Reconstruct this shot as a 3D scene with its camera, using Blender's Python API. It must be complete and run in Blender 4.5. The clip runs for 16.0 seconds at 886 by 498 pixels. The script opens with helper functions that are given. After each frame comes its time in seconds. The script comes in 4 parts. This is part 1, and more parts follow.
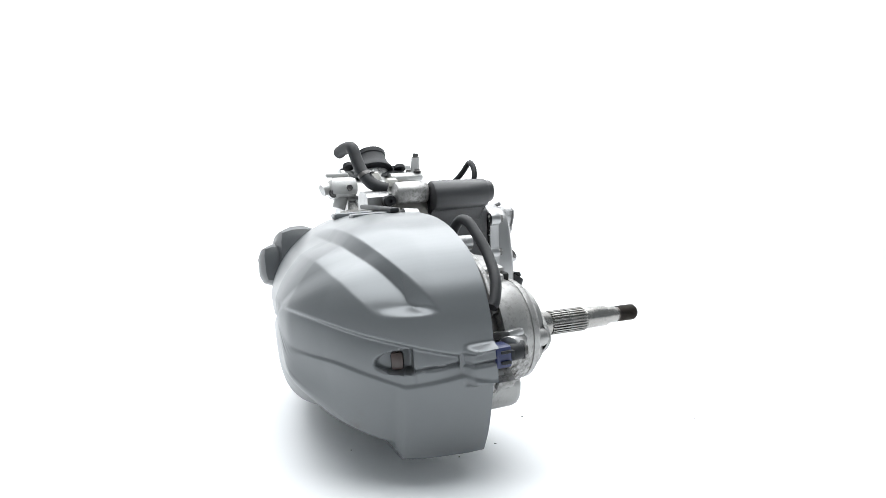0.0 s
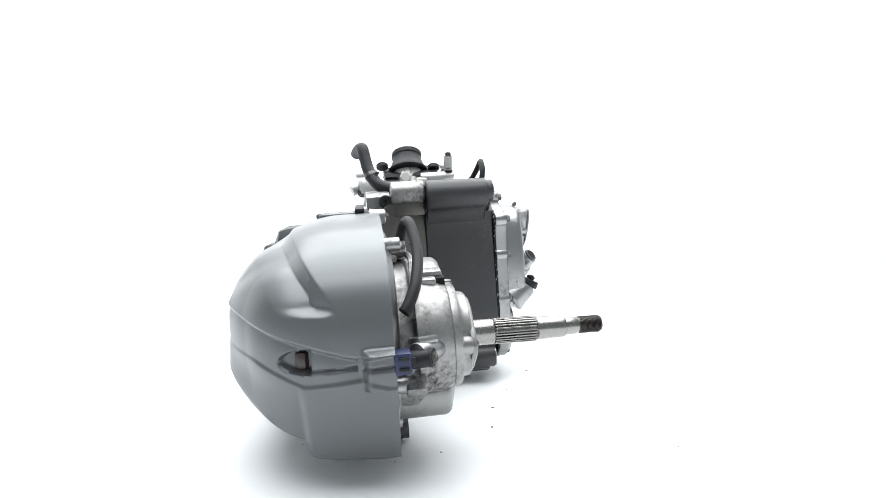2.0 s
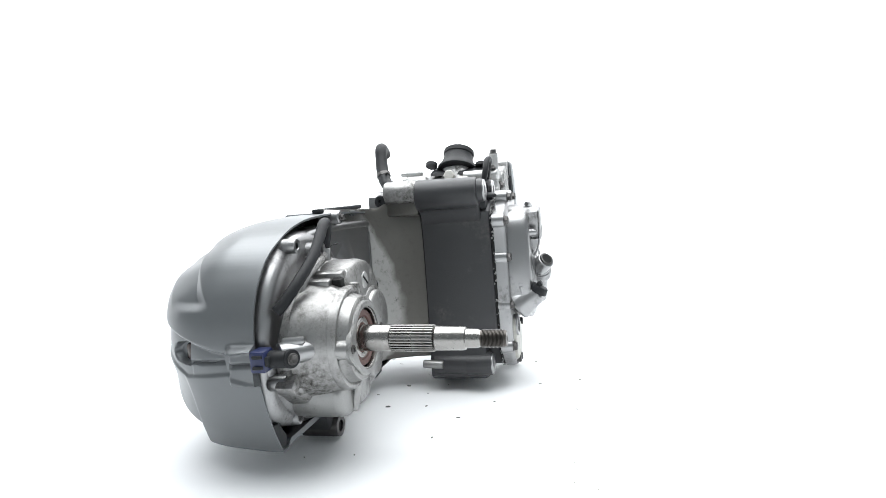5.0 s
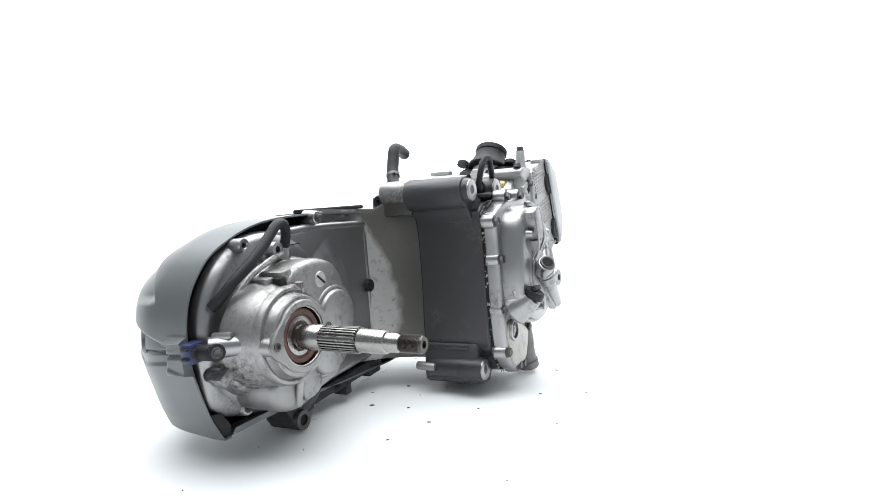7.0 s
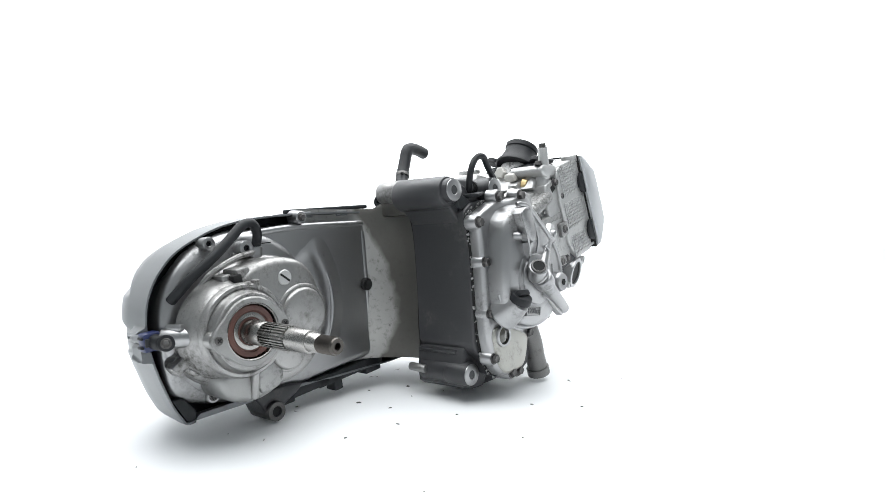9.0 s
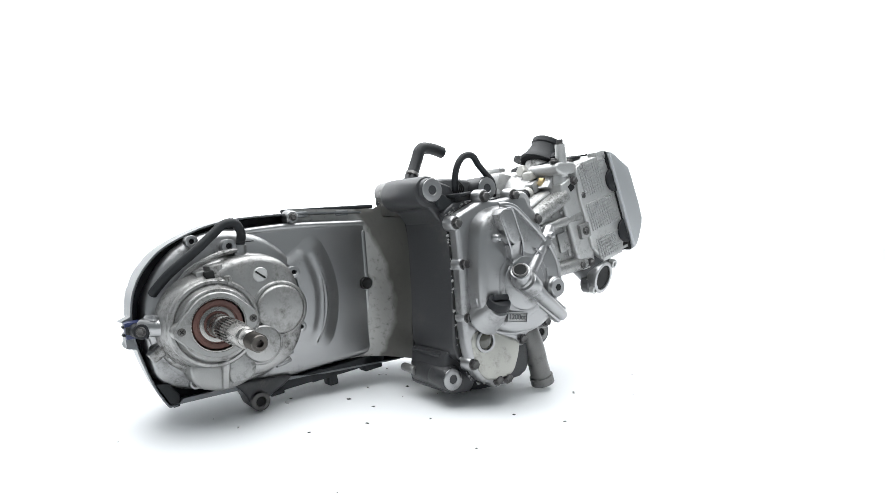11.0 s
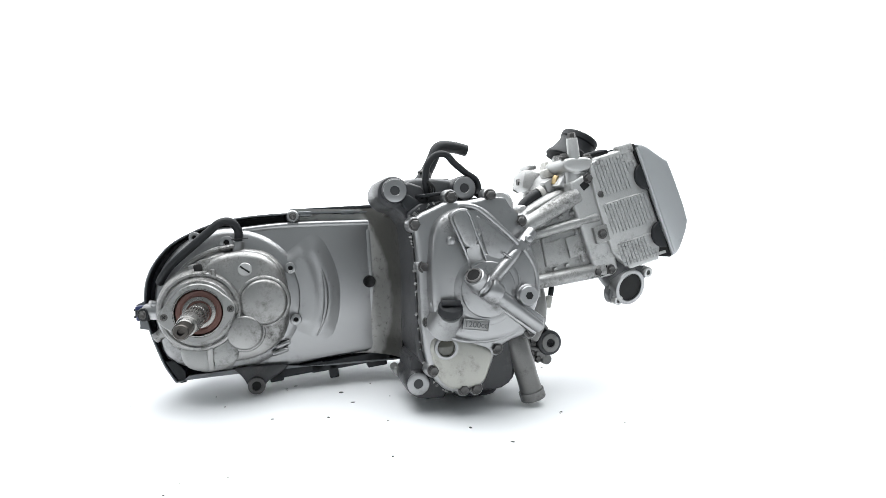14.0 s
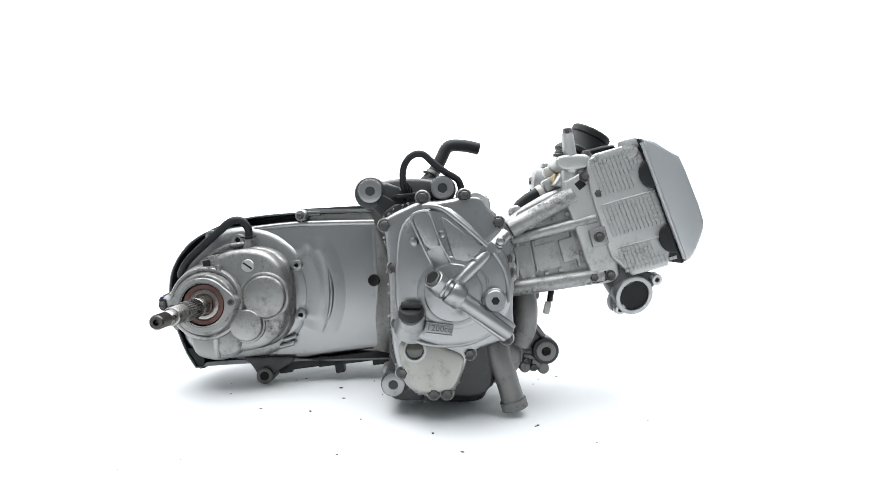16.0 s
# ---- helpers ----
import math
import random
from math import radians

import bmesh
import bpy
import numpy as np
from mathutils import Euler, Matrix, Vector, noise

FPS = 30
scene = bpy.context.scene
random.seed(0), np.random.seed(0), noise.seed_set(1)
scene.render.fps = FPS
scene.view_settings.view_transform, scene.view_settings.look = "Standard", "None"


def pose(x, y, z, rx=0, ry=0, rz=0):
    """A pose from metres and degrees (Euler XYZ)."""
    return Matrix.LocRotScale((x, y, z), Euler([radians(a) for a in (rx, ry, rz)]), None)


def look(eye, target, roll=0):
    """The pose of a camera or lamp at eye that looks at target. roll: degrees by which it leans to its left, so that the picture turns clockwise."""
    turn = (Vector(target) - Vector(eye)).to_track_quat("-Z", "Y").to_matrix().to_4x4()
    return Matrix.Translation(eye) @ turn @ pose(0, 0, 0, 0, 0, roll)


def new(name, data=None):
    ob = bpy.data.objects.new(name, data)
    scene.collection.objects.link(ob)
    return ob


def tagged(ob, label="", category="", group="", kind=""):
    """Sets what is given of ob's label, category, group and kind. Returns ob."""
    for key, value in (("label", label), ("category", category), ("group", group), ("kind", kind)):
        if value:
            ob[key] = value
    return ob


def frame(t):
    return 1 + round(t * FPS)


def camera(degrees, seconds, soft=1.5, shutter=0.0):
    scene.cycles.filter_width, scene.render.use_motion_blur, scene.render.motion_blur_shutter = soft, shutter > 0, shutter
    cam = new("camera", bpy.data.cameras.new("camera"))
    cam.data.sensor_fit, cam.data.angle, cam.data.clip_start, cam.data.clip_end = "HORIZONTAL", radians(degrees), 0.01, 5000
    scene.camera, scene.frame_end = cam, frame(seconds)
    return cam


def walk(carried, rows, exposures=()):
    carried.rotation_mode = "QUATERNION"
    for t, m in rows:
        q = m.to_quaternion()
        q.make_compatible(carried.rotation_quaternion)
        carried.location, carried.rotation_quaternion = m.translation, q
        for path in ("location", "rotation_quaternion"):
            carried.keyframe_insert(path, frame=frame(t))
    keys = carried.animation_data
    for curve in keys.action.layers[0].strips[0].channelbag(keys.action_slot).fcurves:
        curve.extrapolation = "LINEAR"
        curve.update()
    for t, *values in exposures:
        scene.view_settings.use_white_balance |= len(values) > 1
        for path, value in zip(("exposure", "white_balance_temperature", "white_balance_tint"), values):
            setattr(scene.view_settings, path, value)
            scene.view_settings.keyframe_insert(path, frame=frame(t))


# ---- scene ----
cam = camera(71.5, 16.0, soft=0.6)
EYE = (0.0, -0.92, 0.2751)
VIEW = look(EYE, (EYE[0] + 0.06512, EYE[1] + 0.99514, EYE[2] - 0.07404), -1.26)
walk(cam, [(0.0, VIEW), (16.0, VIEW)])

# how far the table has turned, in degrees, at each time
TURN = [(0.0, 111.36), (1.5, 100.51), (3.5, 86.27), (7.0, 61.86), (8.0, 54.96), (9.0, 48.09), (11.5, 30.96), (12.5, 24.11), (14.5, 10.37), (16.0, 0.0)]
# how the engine stands on the table
STAND = pose(-0.00508, 0.00355, -0.00082, 0.797, 1.091, -0.167) @ pose(0, 0, 0, 0, 0, -3.0) @ pose(0, 0, 0, -3.5, 0, 0)

# ---- light: a white photo tent, soft light from above and both sides ----
world = bpy.data.worlds.new("world")
scene.world = world
world.use_nodes = True
world.node_tree.nodes["Background"].inputs[0].default_value = (0.87, 0.955, 1.0, 1)
world.node_tree.nodes["Background"].inputs[1].default_value = 0.305


def softbox(name, size, power, eye, target):
    lamp = bpy.data.lights.new(name, "AREA")
    lamp.shape, lamp.size, lamp.size_y, lamp.energy = "RECTANGLE", size[0], size[1], power
    lamp.color = (0.96, 0.985, 1.0)
    ob = new(name, lamp)
    ob.matrix_world = look(eye, target)
    return tagged(ob, "large white softbox over the photo table", "softbox", kind="structure")


softbox("softbox_top", (2.0, 2.0), 51, (0.0, 0.06, 1.45), (0, 0.0, 0))
scene.view_settings.exposure = 0.2


# ---- materials ----
def material(name, colour, metal=0.0, rough=0.5, vary=0.12, scale=60.0, bump=0.05, dirt=None, dirt_amount=0.0, dirt_scale=9.0, coat=0.0):
    m = bpy.data.materials.new(name)
    m.use_nodes = True
    n, l = m.node_tree.nodes, m.node_tree.links
    b = n["Principled BSDF"]
    b.inputs["Metallic"].default_value = metal
    b.inputs["Coat Weight"].default_value = coat
    tc = n.new("ShaderNodeTexCoord")
    fine, broad = n.new("ShaderNodeTexNoise"), n.new("ShaderNodeTexNoise")
    fine.inputs["Scale"].default_value, fine.inputs["Detail"].default_value = scale * 8, 6
    broad.inputs["Scale"].default_value, broad.inputs["Detail"].default_value = dirt_scale, 7
    broad.inputs["Roughness"].default_value = 0.68
    for t in (fine, broad):
        l.new(tc.outputs["Object"], t.inputs["Vector"])
    mix = n.new("ShaderNodeMix")
    mix.data_type = "RGBA"
    mix.inputs[6].default_value = (*[c * (1 - vary) for c in colour], 1)
    mix.inputs[7].default_value = (*[min(1, c * (1 + vary)) for c in colour], 1)
    l.new(fine.outputs["Fac"], mix.inputs[0])
    out = mix.outputs[2]
    rr = n.new("ShaderNodeMapRange")
    rr.inputs[3].default_value, rr.inputs[4].default_value = max(0.02, rough - 0.1), min(1, rough + 0.1)
    l.new(broad.outputs["Fac"], rr.inputs[0])
    rough_out = rr.outputs[0]
    if dirt:
        ramp = n.new("ShaderNodeMapRange")
        ramp.inputs[1].default_value, ramp.inputs[2].default_value = 0.62 - 0.3 * dirt_amount, 0.78 - 0.2 * dirt_amount
        l.new(broad.outputs["Fac"], ramp.inputs[0])
        grime = n.new("ShaderNodeTexNoise")
        grime.inputs["Scale"].default_value, grime.inputs["Detail"].default_value = dirt_scale * 9, 8
        grime.inputs["Roughness"].default_value = 0.75
        l.new(tc.outputs["Object"], grime.inputs["Vector"])
        r2 = n.new("ShaderNodeMapRange")
        r2.inputs[1].default_value, r2.inputs[2].default_value = 0.42, 0.62
        l.new(grime.outputs["Fac"], r2.inputs[0])
        mul = n.new("ShaderNodeMath")
        mul.operation = "MULTIPLY"
        l.new(ramp.outputs[0], mul.inputs[0])
        l.new(r2.outputs[0], mul.inputs[1])
        m2 = n.new("ShaderNodeMix")
        m2.data_type = "RGBA"
        l.new(mul.outputs[0], m2.inputs[0])
        l.new(out, m2.inputs[6])
        m2.inputs[7].default_value = (*dirt, 1)
        out = m2.outputs[2]
        m3 = n.new("ShaderNodeMix")
        l.new(mul.outputs[0], m3.inputs[0])
        l.new(rough_out, m3.inputs[2])
        m3.inputs[3].default_value = 0.85
        rough_out = m3.outputs[0]
        if metal > 0:
            m4 = n.new("ShaderNodeMapRange")
            m4.inputs[3].default_value, m4.inputs[4].default_value = metal, metal * 0.35
            l.new(mul.outputs[0], m4.inputs[0])
            l.new(m4.outputs[0], b.inputs["Metallic"])
    l.new(out, b.inputs["Base Color"])
    l.new(rough_out, b.inputs["Roughness"])
    if bump:
        bp = n.new("ShaderNodeBump")
        bp.inputs["Strength"].default_value, bp.inputs["Distance"].default_value = bump, 0.002
        l.new(fine.outputs["Fac"], bp.inputs["Height"])
        l.new(bp.outputs[0], b.inputs["Normal"])
    return m


GRIME = (0.05, 0.045, 0.04)
paper = material("white_paper", (0.86, 0.87, 0.88), rough=0.7, vary=0.01, bump=0)
plastic = material("grey_plastic", (0.145, 0.153, 0.159), metal=0.45, rough=0.36, vary=0.05, scale=150, bump=0.02, dirt=(0.13, 0.115, 0.105), dirt_amount=0.1, coat=0.1)
# black plastic parts; also the grey cover's inside, blackened for its shade
plastic_in = material("black_plastic_and_cover_shade", (0.018, 0.02, 0.022), rough=0.5, vary=0.2, bump=0.1)
silver = material("cast_aluminium", (0.345, 0.345, 0.348), metal=0.92, rough=0.32, vary=0.06, scale=120, bump=0.07, dirt=GRIME, dirt_amount=0.26, dirt_scale=12)
dirty = material("stained_aluminium", (0.30, 0.30, 0.295), metal=0.85, rough=0.42, vary=0.1, scale=120, bump=0.12, dirt=GRIME, dirt_amount=0.45, dirt_scale=14)
rawcast = material("raw_cast_aluminium", (0.47, 0.47, 0.465), metal=0.72, rough=0.42, vary=0.12, scale=110, bump=0.22, dirt=GRIME, dirt_amount=0.32, dirt_scale=22)
dark = material("charcoal_paint", (0.036, 0.0365, 0.039), metal=0.1, rough=0.38, vary=0.15, scale=110, bump=0.12, dirt=(0.1, 0.095, 0.09), dirt_amount=0.2, dirt_scale=18)
grey = material("grey_casting", (0.12, 0.122, 0.125), metal=0.55, rough=0.42, vary=0.12, scale=110, bump=0.15, dirt=GRIME, dirt_amount=0.35, dirt_scale=20)
steel = material("machined_steel", (0.31, 0.302, 0.29), metal=1.0, rough=0.27, vary=0.05, bump=0.02, dirt=(0.12, 0.09, 0.07), dirt_amount=0.2, dirt_scale=30)
bolt_m = material("bolt_steel", (0.105, 0.102, 0.1), metal=0.85, rough=0.4, vary=0.15, bump=0.05, dirt=GRIME, dirt_amount=0.35, dirt_scale=60)
rubber = material("black_rubber", (0.013, 0.014, 0.016), rough=0.52, vary=0.2, bump=0.08)
# near-black that stands in for shade in holes and slots; also gaskets, wires
hole_m = material("hole_shade_gasket_black", (0.01, 0.01, 0.01), rough=0.7, vary=0.1, bump=0)
brown = material("brown_seal", (0.11, 0.05, 0.04), rough=0.55, vary=0.2, dirt=GRIME, dirt_amount=0.3, dirt_scale=60)
blue = material("blue_connector", (0.018, 0.026, 0.085), rough=0.4, vary=0.1, bump=0.02)
lidmat = material("painted_lid", (0.44, 0.45, 0.46), metal=0.6, rough=0.36, vary=0.04, scale=150, bump=0.04, dirt=GRIME, dirt_amount=0.06)
brass = material("brass_fitting", (0.5, 0.38, 0.2), metal=0.9, rough=0.35, bump=0.03)
white_pl = material("white_plastic", (0.5, 0.49, 0.46), rough=0.4, bump=0.0)


stained = material("scuffed_aluminium", (0.325, 0.322, 0.317), metal=0.9, rough=0.34, vary=0.08, scale=120, bump=0.14, dirt=GRIME, dirt_amount=0.62, dirt_scale=17)
speckled = material("speckled_aluminium", (0.32, 0.316, 0.305), metal=0.8, rough=0.36, vary=0.1, scale=120, bump=0.08, dirt=(0.025, 0.022, 0.02), dirt_amount=0.36, dirt_scale=110)
cleaner = material("worn_clear_coat", (0.40, 0.395, 0.365), metal=0.7, rough=0.38, vary=0.05, scale=120, bump=0.04, dirt=GRIME, dirt_amount=0.16, dirt_scale=14)
for matt in (rubber, hole_m, plastic_in):
    matt.node_tree.nodes["Principled BSDF"].inputs["Specular IOR Level"].default_value = 0.28
amber = material("smoked_plastic", (0.07, 0.05, 0.046), rough=0.25, vary=0.2, bump=0.02)
duct = material("dark_grey_plastic", (0.06, 0.064, 0.068), rough=0.42, vary=0.1, bump=0.05)
glass_dark = material("dark_glass", (0.06, 0.058, 0.045), rough=0.08, vary=0.2, bump=0, coat=0.6)
thread_m = material("worn_thread", (0.09, 0.082, 0.075), metal=0.9, rough=0.38, vary=0.2, bump=0.05)
speck_m = material("oil_dirt", (0.03, 0.03, 0.03), rough=0.5, vary=0.4, bump=0)
# emission stands in for the light that whitens the backdrop
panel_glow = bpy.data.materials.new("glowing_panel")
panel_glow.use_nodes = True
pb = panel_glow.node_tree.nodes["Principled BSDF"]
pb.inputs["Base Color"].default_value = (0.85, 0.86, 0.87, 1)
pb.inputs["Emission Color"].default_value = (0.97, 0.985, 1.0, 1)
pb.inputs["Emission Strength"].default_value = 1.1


grimy = material("grimy_cast_aluminium", (0.34, 0.34, 0.335), metal=0.8, rough=0.42, vary=0.14, scale=110, bump=0.25, dirt=(0.06, 0.057, 0.053), dirt_amount=0.62, dirt_scale=20)


def splash_ring(m, centre, radius, colour):
    """Dark oil film outside the round area that the wheel has shielded."""
    n, l = m.node_tree.nodes, m.node_tree.links
    b = n["Principled BSDF"]
    tc, off, dist = n.new("ShaderNodeTexCoord"), n.new("ShaderNodeVectorMath"), n.new("ShaderNodeVectorMath")
    off.operation, dist.operation = "MULTIPLY_ADD", "LENGTH"
    off.inputs[1].default_value, off.inputs[2].default_value = (1, 0, 1), (-centre[0], 0, -centre[1])
    l.new(tc.outputs["Object"], off.inputs[0])
    l.new(off.outputs[0], dist.inputs[0])
    noise, add, edge = n.new("ShaderNodeTexNoise"), n.new("ShaderNodeMath"), n.new("ShaderNodeMapRange")
    noise.inputs["Scale"].default_value, noise.inputs["Detail"].default_value = 45, 5
    add.operation = "MULTIPLY_ADD"
    add.inputs[1].default_value = 0.008
    l.new(tc.outputs["Object"], noise.inputs["Vector"])
    l.new(noise.outputs["Fac"], add.inputs[0])
    l.new(dist.outputs["Value"], add.inputs[2])
    edge.inputs[1].default_value, edge.inputs[2].default_value, edge.inputs[4].default_value = radius, radius + 0.005, 0.9
    l.new(add.outputs[0], edge.inputs[0])
    mix = n.new("ShaderNodeMix")
    mix.data_type = "RGBA"
    l.new(edge.outputs[0], mix.inputs[0])
    l.new(b.inputs["Base Color"].links[0].from_socket, mix.inputs[6])
    mix.inputs[7].default_value = (*colour, 1)
    l.new(mix.outputs[2], b.inputs["Base Color"])
    return m


speckled = splash_ring(speckled, (-0.2815, 0.131), 0.266, (0.1, 0.096, 0.087))
pump_m = material("pump_casting", (0.19, 0.188, 0.183), metal=0.55, rough=0.42, vary=0.14, scale=90, bump=0.22, dirt=GRIME, dirt_amount=0.45, dirt_scale=24)


# ---- mesh helpers ----
def part(name, bm, mat, parent, label="", smooth=True, crease=38):
    me = bpy.data.meshes.new(name)
    bmesh.ops.recalc_face_normals(bm, faces=bm.faces)
    if smooth:
        for f in bm.faces:
            f.smooth = True
        for e in bm.edges:
            if len(e.link_faces) == 2 and e.calc_face_angle(0) > radians(crease):
                e.smooth = False
    bm.to_mesh(me)
    bm.free()
    me.materials.append(mat)
    ob = new(name, me)
    while parent and parent.parent and parent.parent.parent:
        parent = parent.parent
    ob.parent = parent
    return tagged(ob, label) if label else ob


def rounded(pts, n=2):
    """Corner cutting: a closed outline made softer."""
    for _ in range(n):
        out = []
        for i, p in enumerate(pts):
            q = pts[(i + 1) % len(pts)]
            out += [tuple(0.78 * a + 0.22 * b for a, b in zip(p, q)), tuple(0.22 * a + 0.78 * b for a, b in zip(p, q))]
        pts = out
    return pts


def inset(pts, d):
    """The outline moved inwards by d (for an outline that runs either way round)."""
    n = len(pts)
    area = sum(pts[i][0] * pts[(i + 1) % n][1] - pts[(i + 1) % n][0] * pts[i][1] for i in range(n))
    sg = 1 if area > 0 else -1
    out = []
    for i in range(n):
        a, b, c = Vector(pts[i - 1]), Vector(pts[i]), Vector(pts[(i + 1) % n])
        u, v = (b - a).normalized(), (c - b).normalized()
        nrm = (Vector((-u.y, u.x)) + Vector((-v.y, v.x))) * sg
        k = nrm.length
        out.append(tuple(b + nrm / max(k, 1e-6) * d / max(k / 2, 0.45)) if k > 1e-6 else tuple(b))
    return out


def loft(rings, close=True, bm=None):
    """Skin between closed rings of 3D points with equal counts; the ends are capped."""
    bm = bm or bmesh.new()
    vs = [[bm.verts.new(p) for p in r] for r in rings]
    for a, b in zip(vs, vs[1:]):
        for i in range(len(a)):
            j = (i + 1) % len(a)
            bm.faces.new((a[i], a[j], b[j], b[i]))
    if close:
        bm.faces.new(vs[0][::-1])
        bm.faces.new(vs[-1])
    return bm


def slab(pts, y0, y1, soft=0.003, n=2, bm=None, back=True):
    """A plate with the side outline pts (x, z) from y0 (back) to y1 (front), its front rim rounded."""
    pts = rounded(pts, n) if n else pts
    s = 1 if y1 > y0 else -1
    rings = [[(x, y0, z) for x, z in pts]]
    for d, e in ((0.0, 1.0), (0.12, 0.55), (0.45, 0.17), (1.0, 0.0)):
        q = inset(pts, soft * d)
        rings.append([(x, y1 - s * soft * e, z) for x, z in q])
    return loft(rings, bm=bm)


def holed(pts, c, r, y0, y1, soft=0.002, n=72):
    """A plate with the side outline pts and one round hole of radius r about c (x, z)."""
    pts = [Vector(p) for p in rounded(pts, 2)]
    c = Vector(c)
    out = []
    for k in range(n):
        d = Vector((math.cos(2 * math.pi * k / n), math.sin(2 * math.pi * k / n)))
        best = r * 1.02
        for i in range(len(pts)):
            a, b = pts[i] - c, pts[(i + 1) % len(pts)] - c
            den = d.x * (a.y - b.y) - d.y * (a.x - b.x)
            if abs(den) > 1e-12:
                t = (a.x * (a.y - b.y) - a.y * (a.x - b.x)) / den
                u = (d.x * a.y - d.y * a.x) / den
                if t > 0 and -1e-6 <= u <= 1 + 1e-6:
                    best = max(best, t)
        out.append((d, best))
    s = 1 if y1 > y0 else -1
    def row(y, f):
        return [((c + d * f(q)).x, y, (c + d * f(q)).y) for d, q in out]
    return loft([row(y0, lambda q: q), row(y1 - s * soft, lambda q: q), row(y1, lambda q: q - soft), row(y1, lambda q: r), row(y0, lambda q: r)], close=False)


def basis(d):
    d = Vector(d).normalized()
    u = d.orthogonal().normalized() if abs(d.z) > 0.95 else Vector((0, 0, 1)).cross(d).normalized()
    return d, u, d.cross(u)


def turned(origin, axis, profile, seg=32, bm=None, phase=0.0):
    """A turned body: profile of (distance along the axis, radius)."""
    d, u, v = basis(axis)
    o = Vector(origin)
    rings = [[o + d * h + (u * math.cos(phase + a) + v * math.sin(phase + a)) * max(r, 1e-5)
              for a in (2 * math.pi * k / seg for k in range(seg))] for h, r in profile]
    return loft(rings, bm=bm)


def rod(a, b, r0, r1=None, soft=0.0015, seg=24, bm=None):
    r1 = r0 if r1 is None else r1
    h = (Vector(b) - Vector(a)).length
    return turned(a, Vector(b) - Vector(a), [(0, r0 - soft), (soft * 0.3, r0 - soft * 0.3), (soft, r0), (h - soft, r1), (h - soft * 0.3, r1 - soft * 0.3), (h, r1 - soft)], seg, bm)


def ring(origin, axis, r_out, r_in, depth, soft=0.001, seg=32, bm=None):
    """A ring whose face lies at origin, with its bore; it reaches back by depth."""
    return turned(origin, axis, [(-depth, r_out), (-soft, r_out), (-soft * 0.3, r_out - soft * 0.3), (0, r_out - soft), (0, r_in + soft * 0.5), (-soft * 0.5, r_in), (-depth * 0.9, r_in), (-depth * 0.9, 0.0)], seg, bm)


def tube(points, r, seg=12, steps=8, bm=None, radii=None):
    """A hose along a smooth line through the points."""
    P = [Vector(p) for p in points]
    line, rad = [], []
    for i in range(len(P) - 1):
        p0, p1, p2, p3 = P[max(i - 1, 0)], P[i], P[i + 1], P[min(i + 2, len(P) - 1)]
        for k in range(steps + (i == len(P) - 2)):
            t = k / steps
            line.append(0.5 * (2 * p1 + (p2 - p0) * t + (2 * p0 - 5 * p1 + 4 * p2 - p3) * t * t + (3 * p1 - p0 - 3 * p2 + p3) * t ** 3))
            rad.append(r if radii is None else radii[i] * (1 - t) + radii[i + 1] * t)
    rings, u = [], None
    for i, p in enumerate(line):
        d = (line[min(i + 1, len(line) - 1)] - line[max(i - 1, 0)]).normalized()
        u = basis(d)[1] if u is None else (u - d * u.dot(d)).normalized()
        v = d.cross(u)
        rings.append([p + (u * math.cos(a) + v * math.sin(a)) * rad[i] for a in (2 * math.pi * k / seg for k in range(seg))])
    return loft(rings, bm=bm)


def block(c, size, m=None, soft=0.002, bm=None):
    """A box with rounded edges about c, turned by m."""
    b = bmesh.new()
    bmesh.ops.create_cube(b, size=1.0)
    bmesh.ops.scale(b, vec=size, verts=b.verts)
    if soft:
        bmesh.ops.bevel(b, geom=b.edges[:], offset=min(soft, min(size) * 0.45), segments=2, affect="EDGES", profile=0.5)
    bmesh.ops.transform(b, matrix=Matrix.Translation(c) @ (m or Matrix()), verts=b.verts)
    if bm is None:
        return b
    tmp = bpy.data.meshes.new("tmp")
    b.to_mesh(tmp)
    b.free()
    bm.from_mesh(tmp)
    bpy.data.meshes.remove(tmp)
    return bm


def bolt(parent, p, axis=(0, -1, 0), r=0.0055, h=0.005, washer=True, name="bolt", mat=None, label=""):
    """A flanged hex bolt whose seat is at p."""
    bm = turned(p, axis, [(-0.002, r * 1.3), (0.0008, r * 1.3), (0.0013, r * 1.2)], 20) if washer else bmesh.new()
    turned(p, axis, [(0.0, r), (h - 0.001, r), (h, r * 0.85), (h - 0.0008, r * 0.5)], 6, bm)
    return part(name, bm, mat or bolt_m, parent, label)


F = (0, -1, 0)

# ---- the setting ----
def sweep():
    """White paper: table top and curve in one sheet, and the white back panel of the photo tent, with added glow."""
    bm = bmesh.new()
    prof = [(-6, 0), (0, 0), (2.2, 0)]
    rows = [[bm.verts.new((x, y, z - 0.006)) for y, z in prof] for x in (-7, 7)]
    for i in range(len(prof) - 1):
        bm.faces.new((rows[0][i], rows[0][i + 1], rows[1][i + 1], rows[1][i]))
    tagged(part("ground", bm, paper, None), "seamless white paper sheet under the turntable", "paper sheet", kind="structure")
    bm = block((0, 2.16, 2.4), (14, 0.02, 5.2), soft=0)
    tagged(part("backdrop", bm, panel_glow, None), "white back panel, even glow added in place of light on it", "backdrop", kind="structure")


sweep()
table = tagged(new("turntable"), "round white turntable with specks of oil and dirt", "turntable")
part("disc", turned((0, 0, -0.005), (0, 0, 1), [(0, 0.62), (0.004, 0.62), (0.005, 0.618)], 128), paper, table)

engine = tagged(new("engine"), "used scooter engine with silver castings and grey drive cover", "engine")


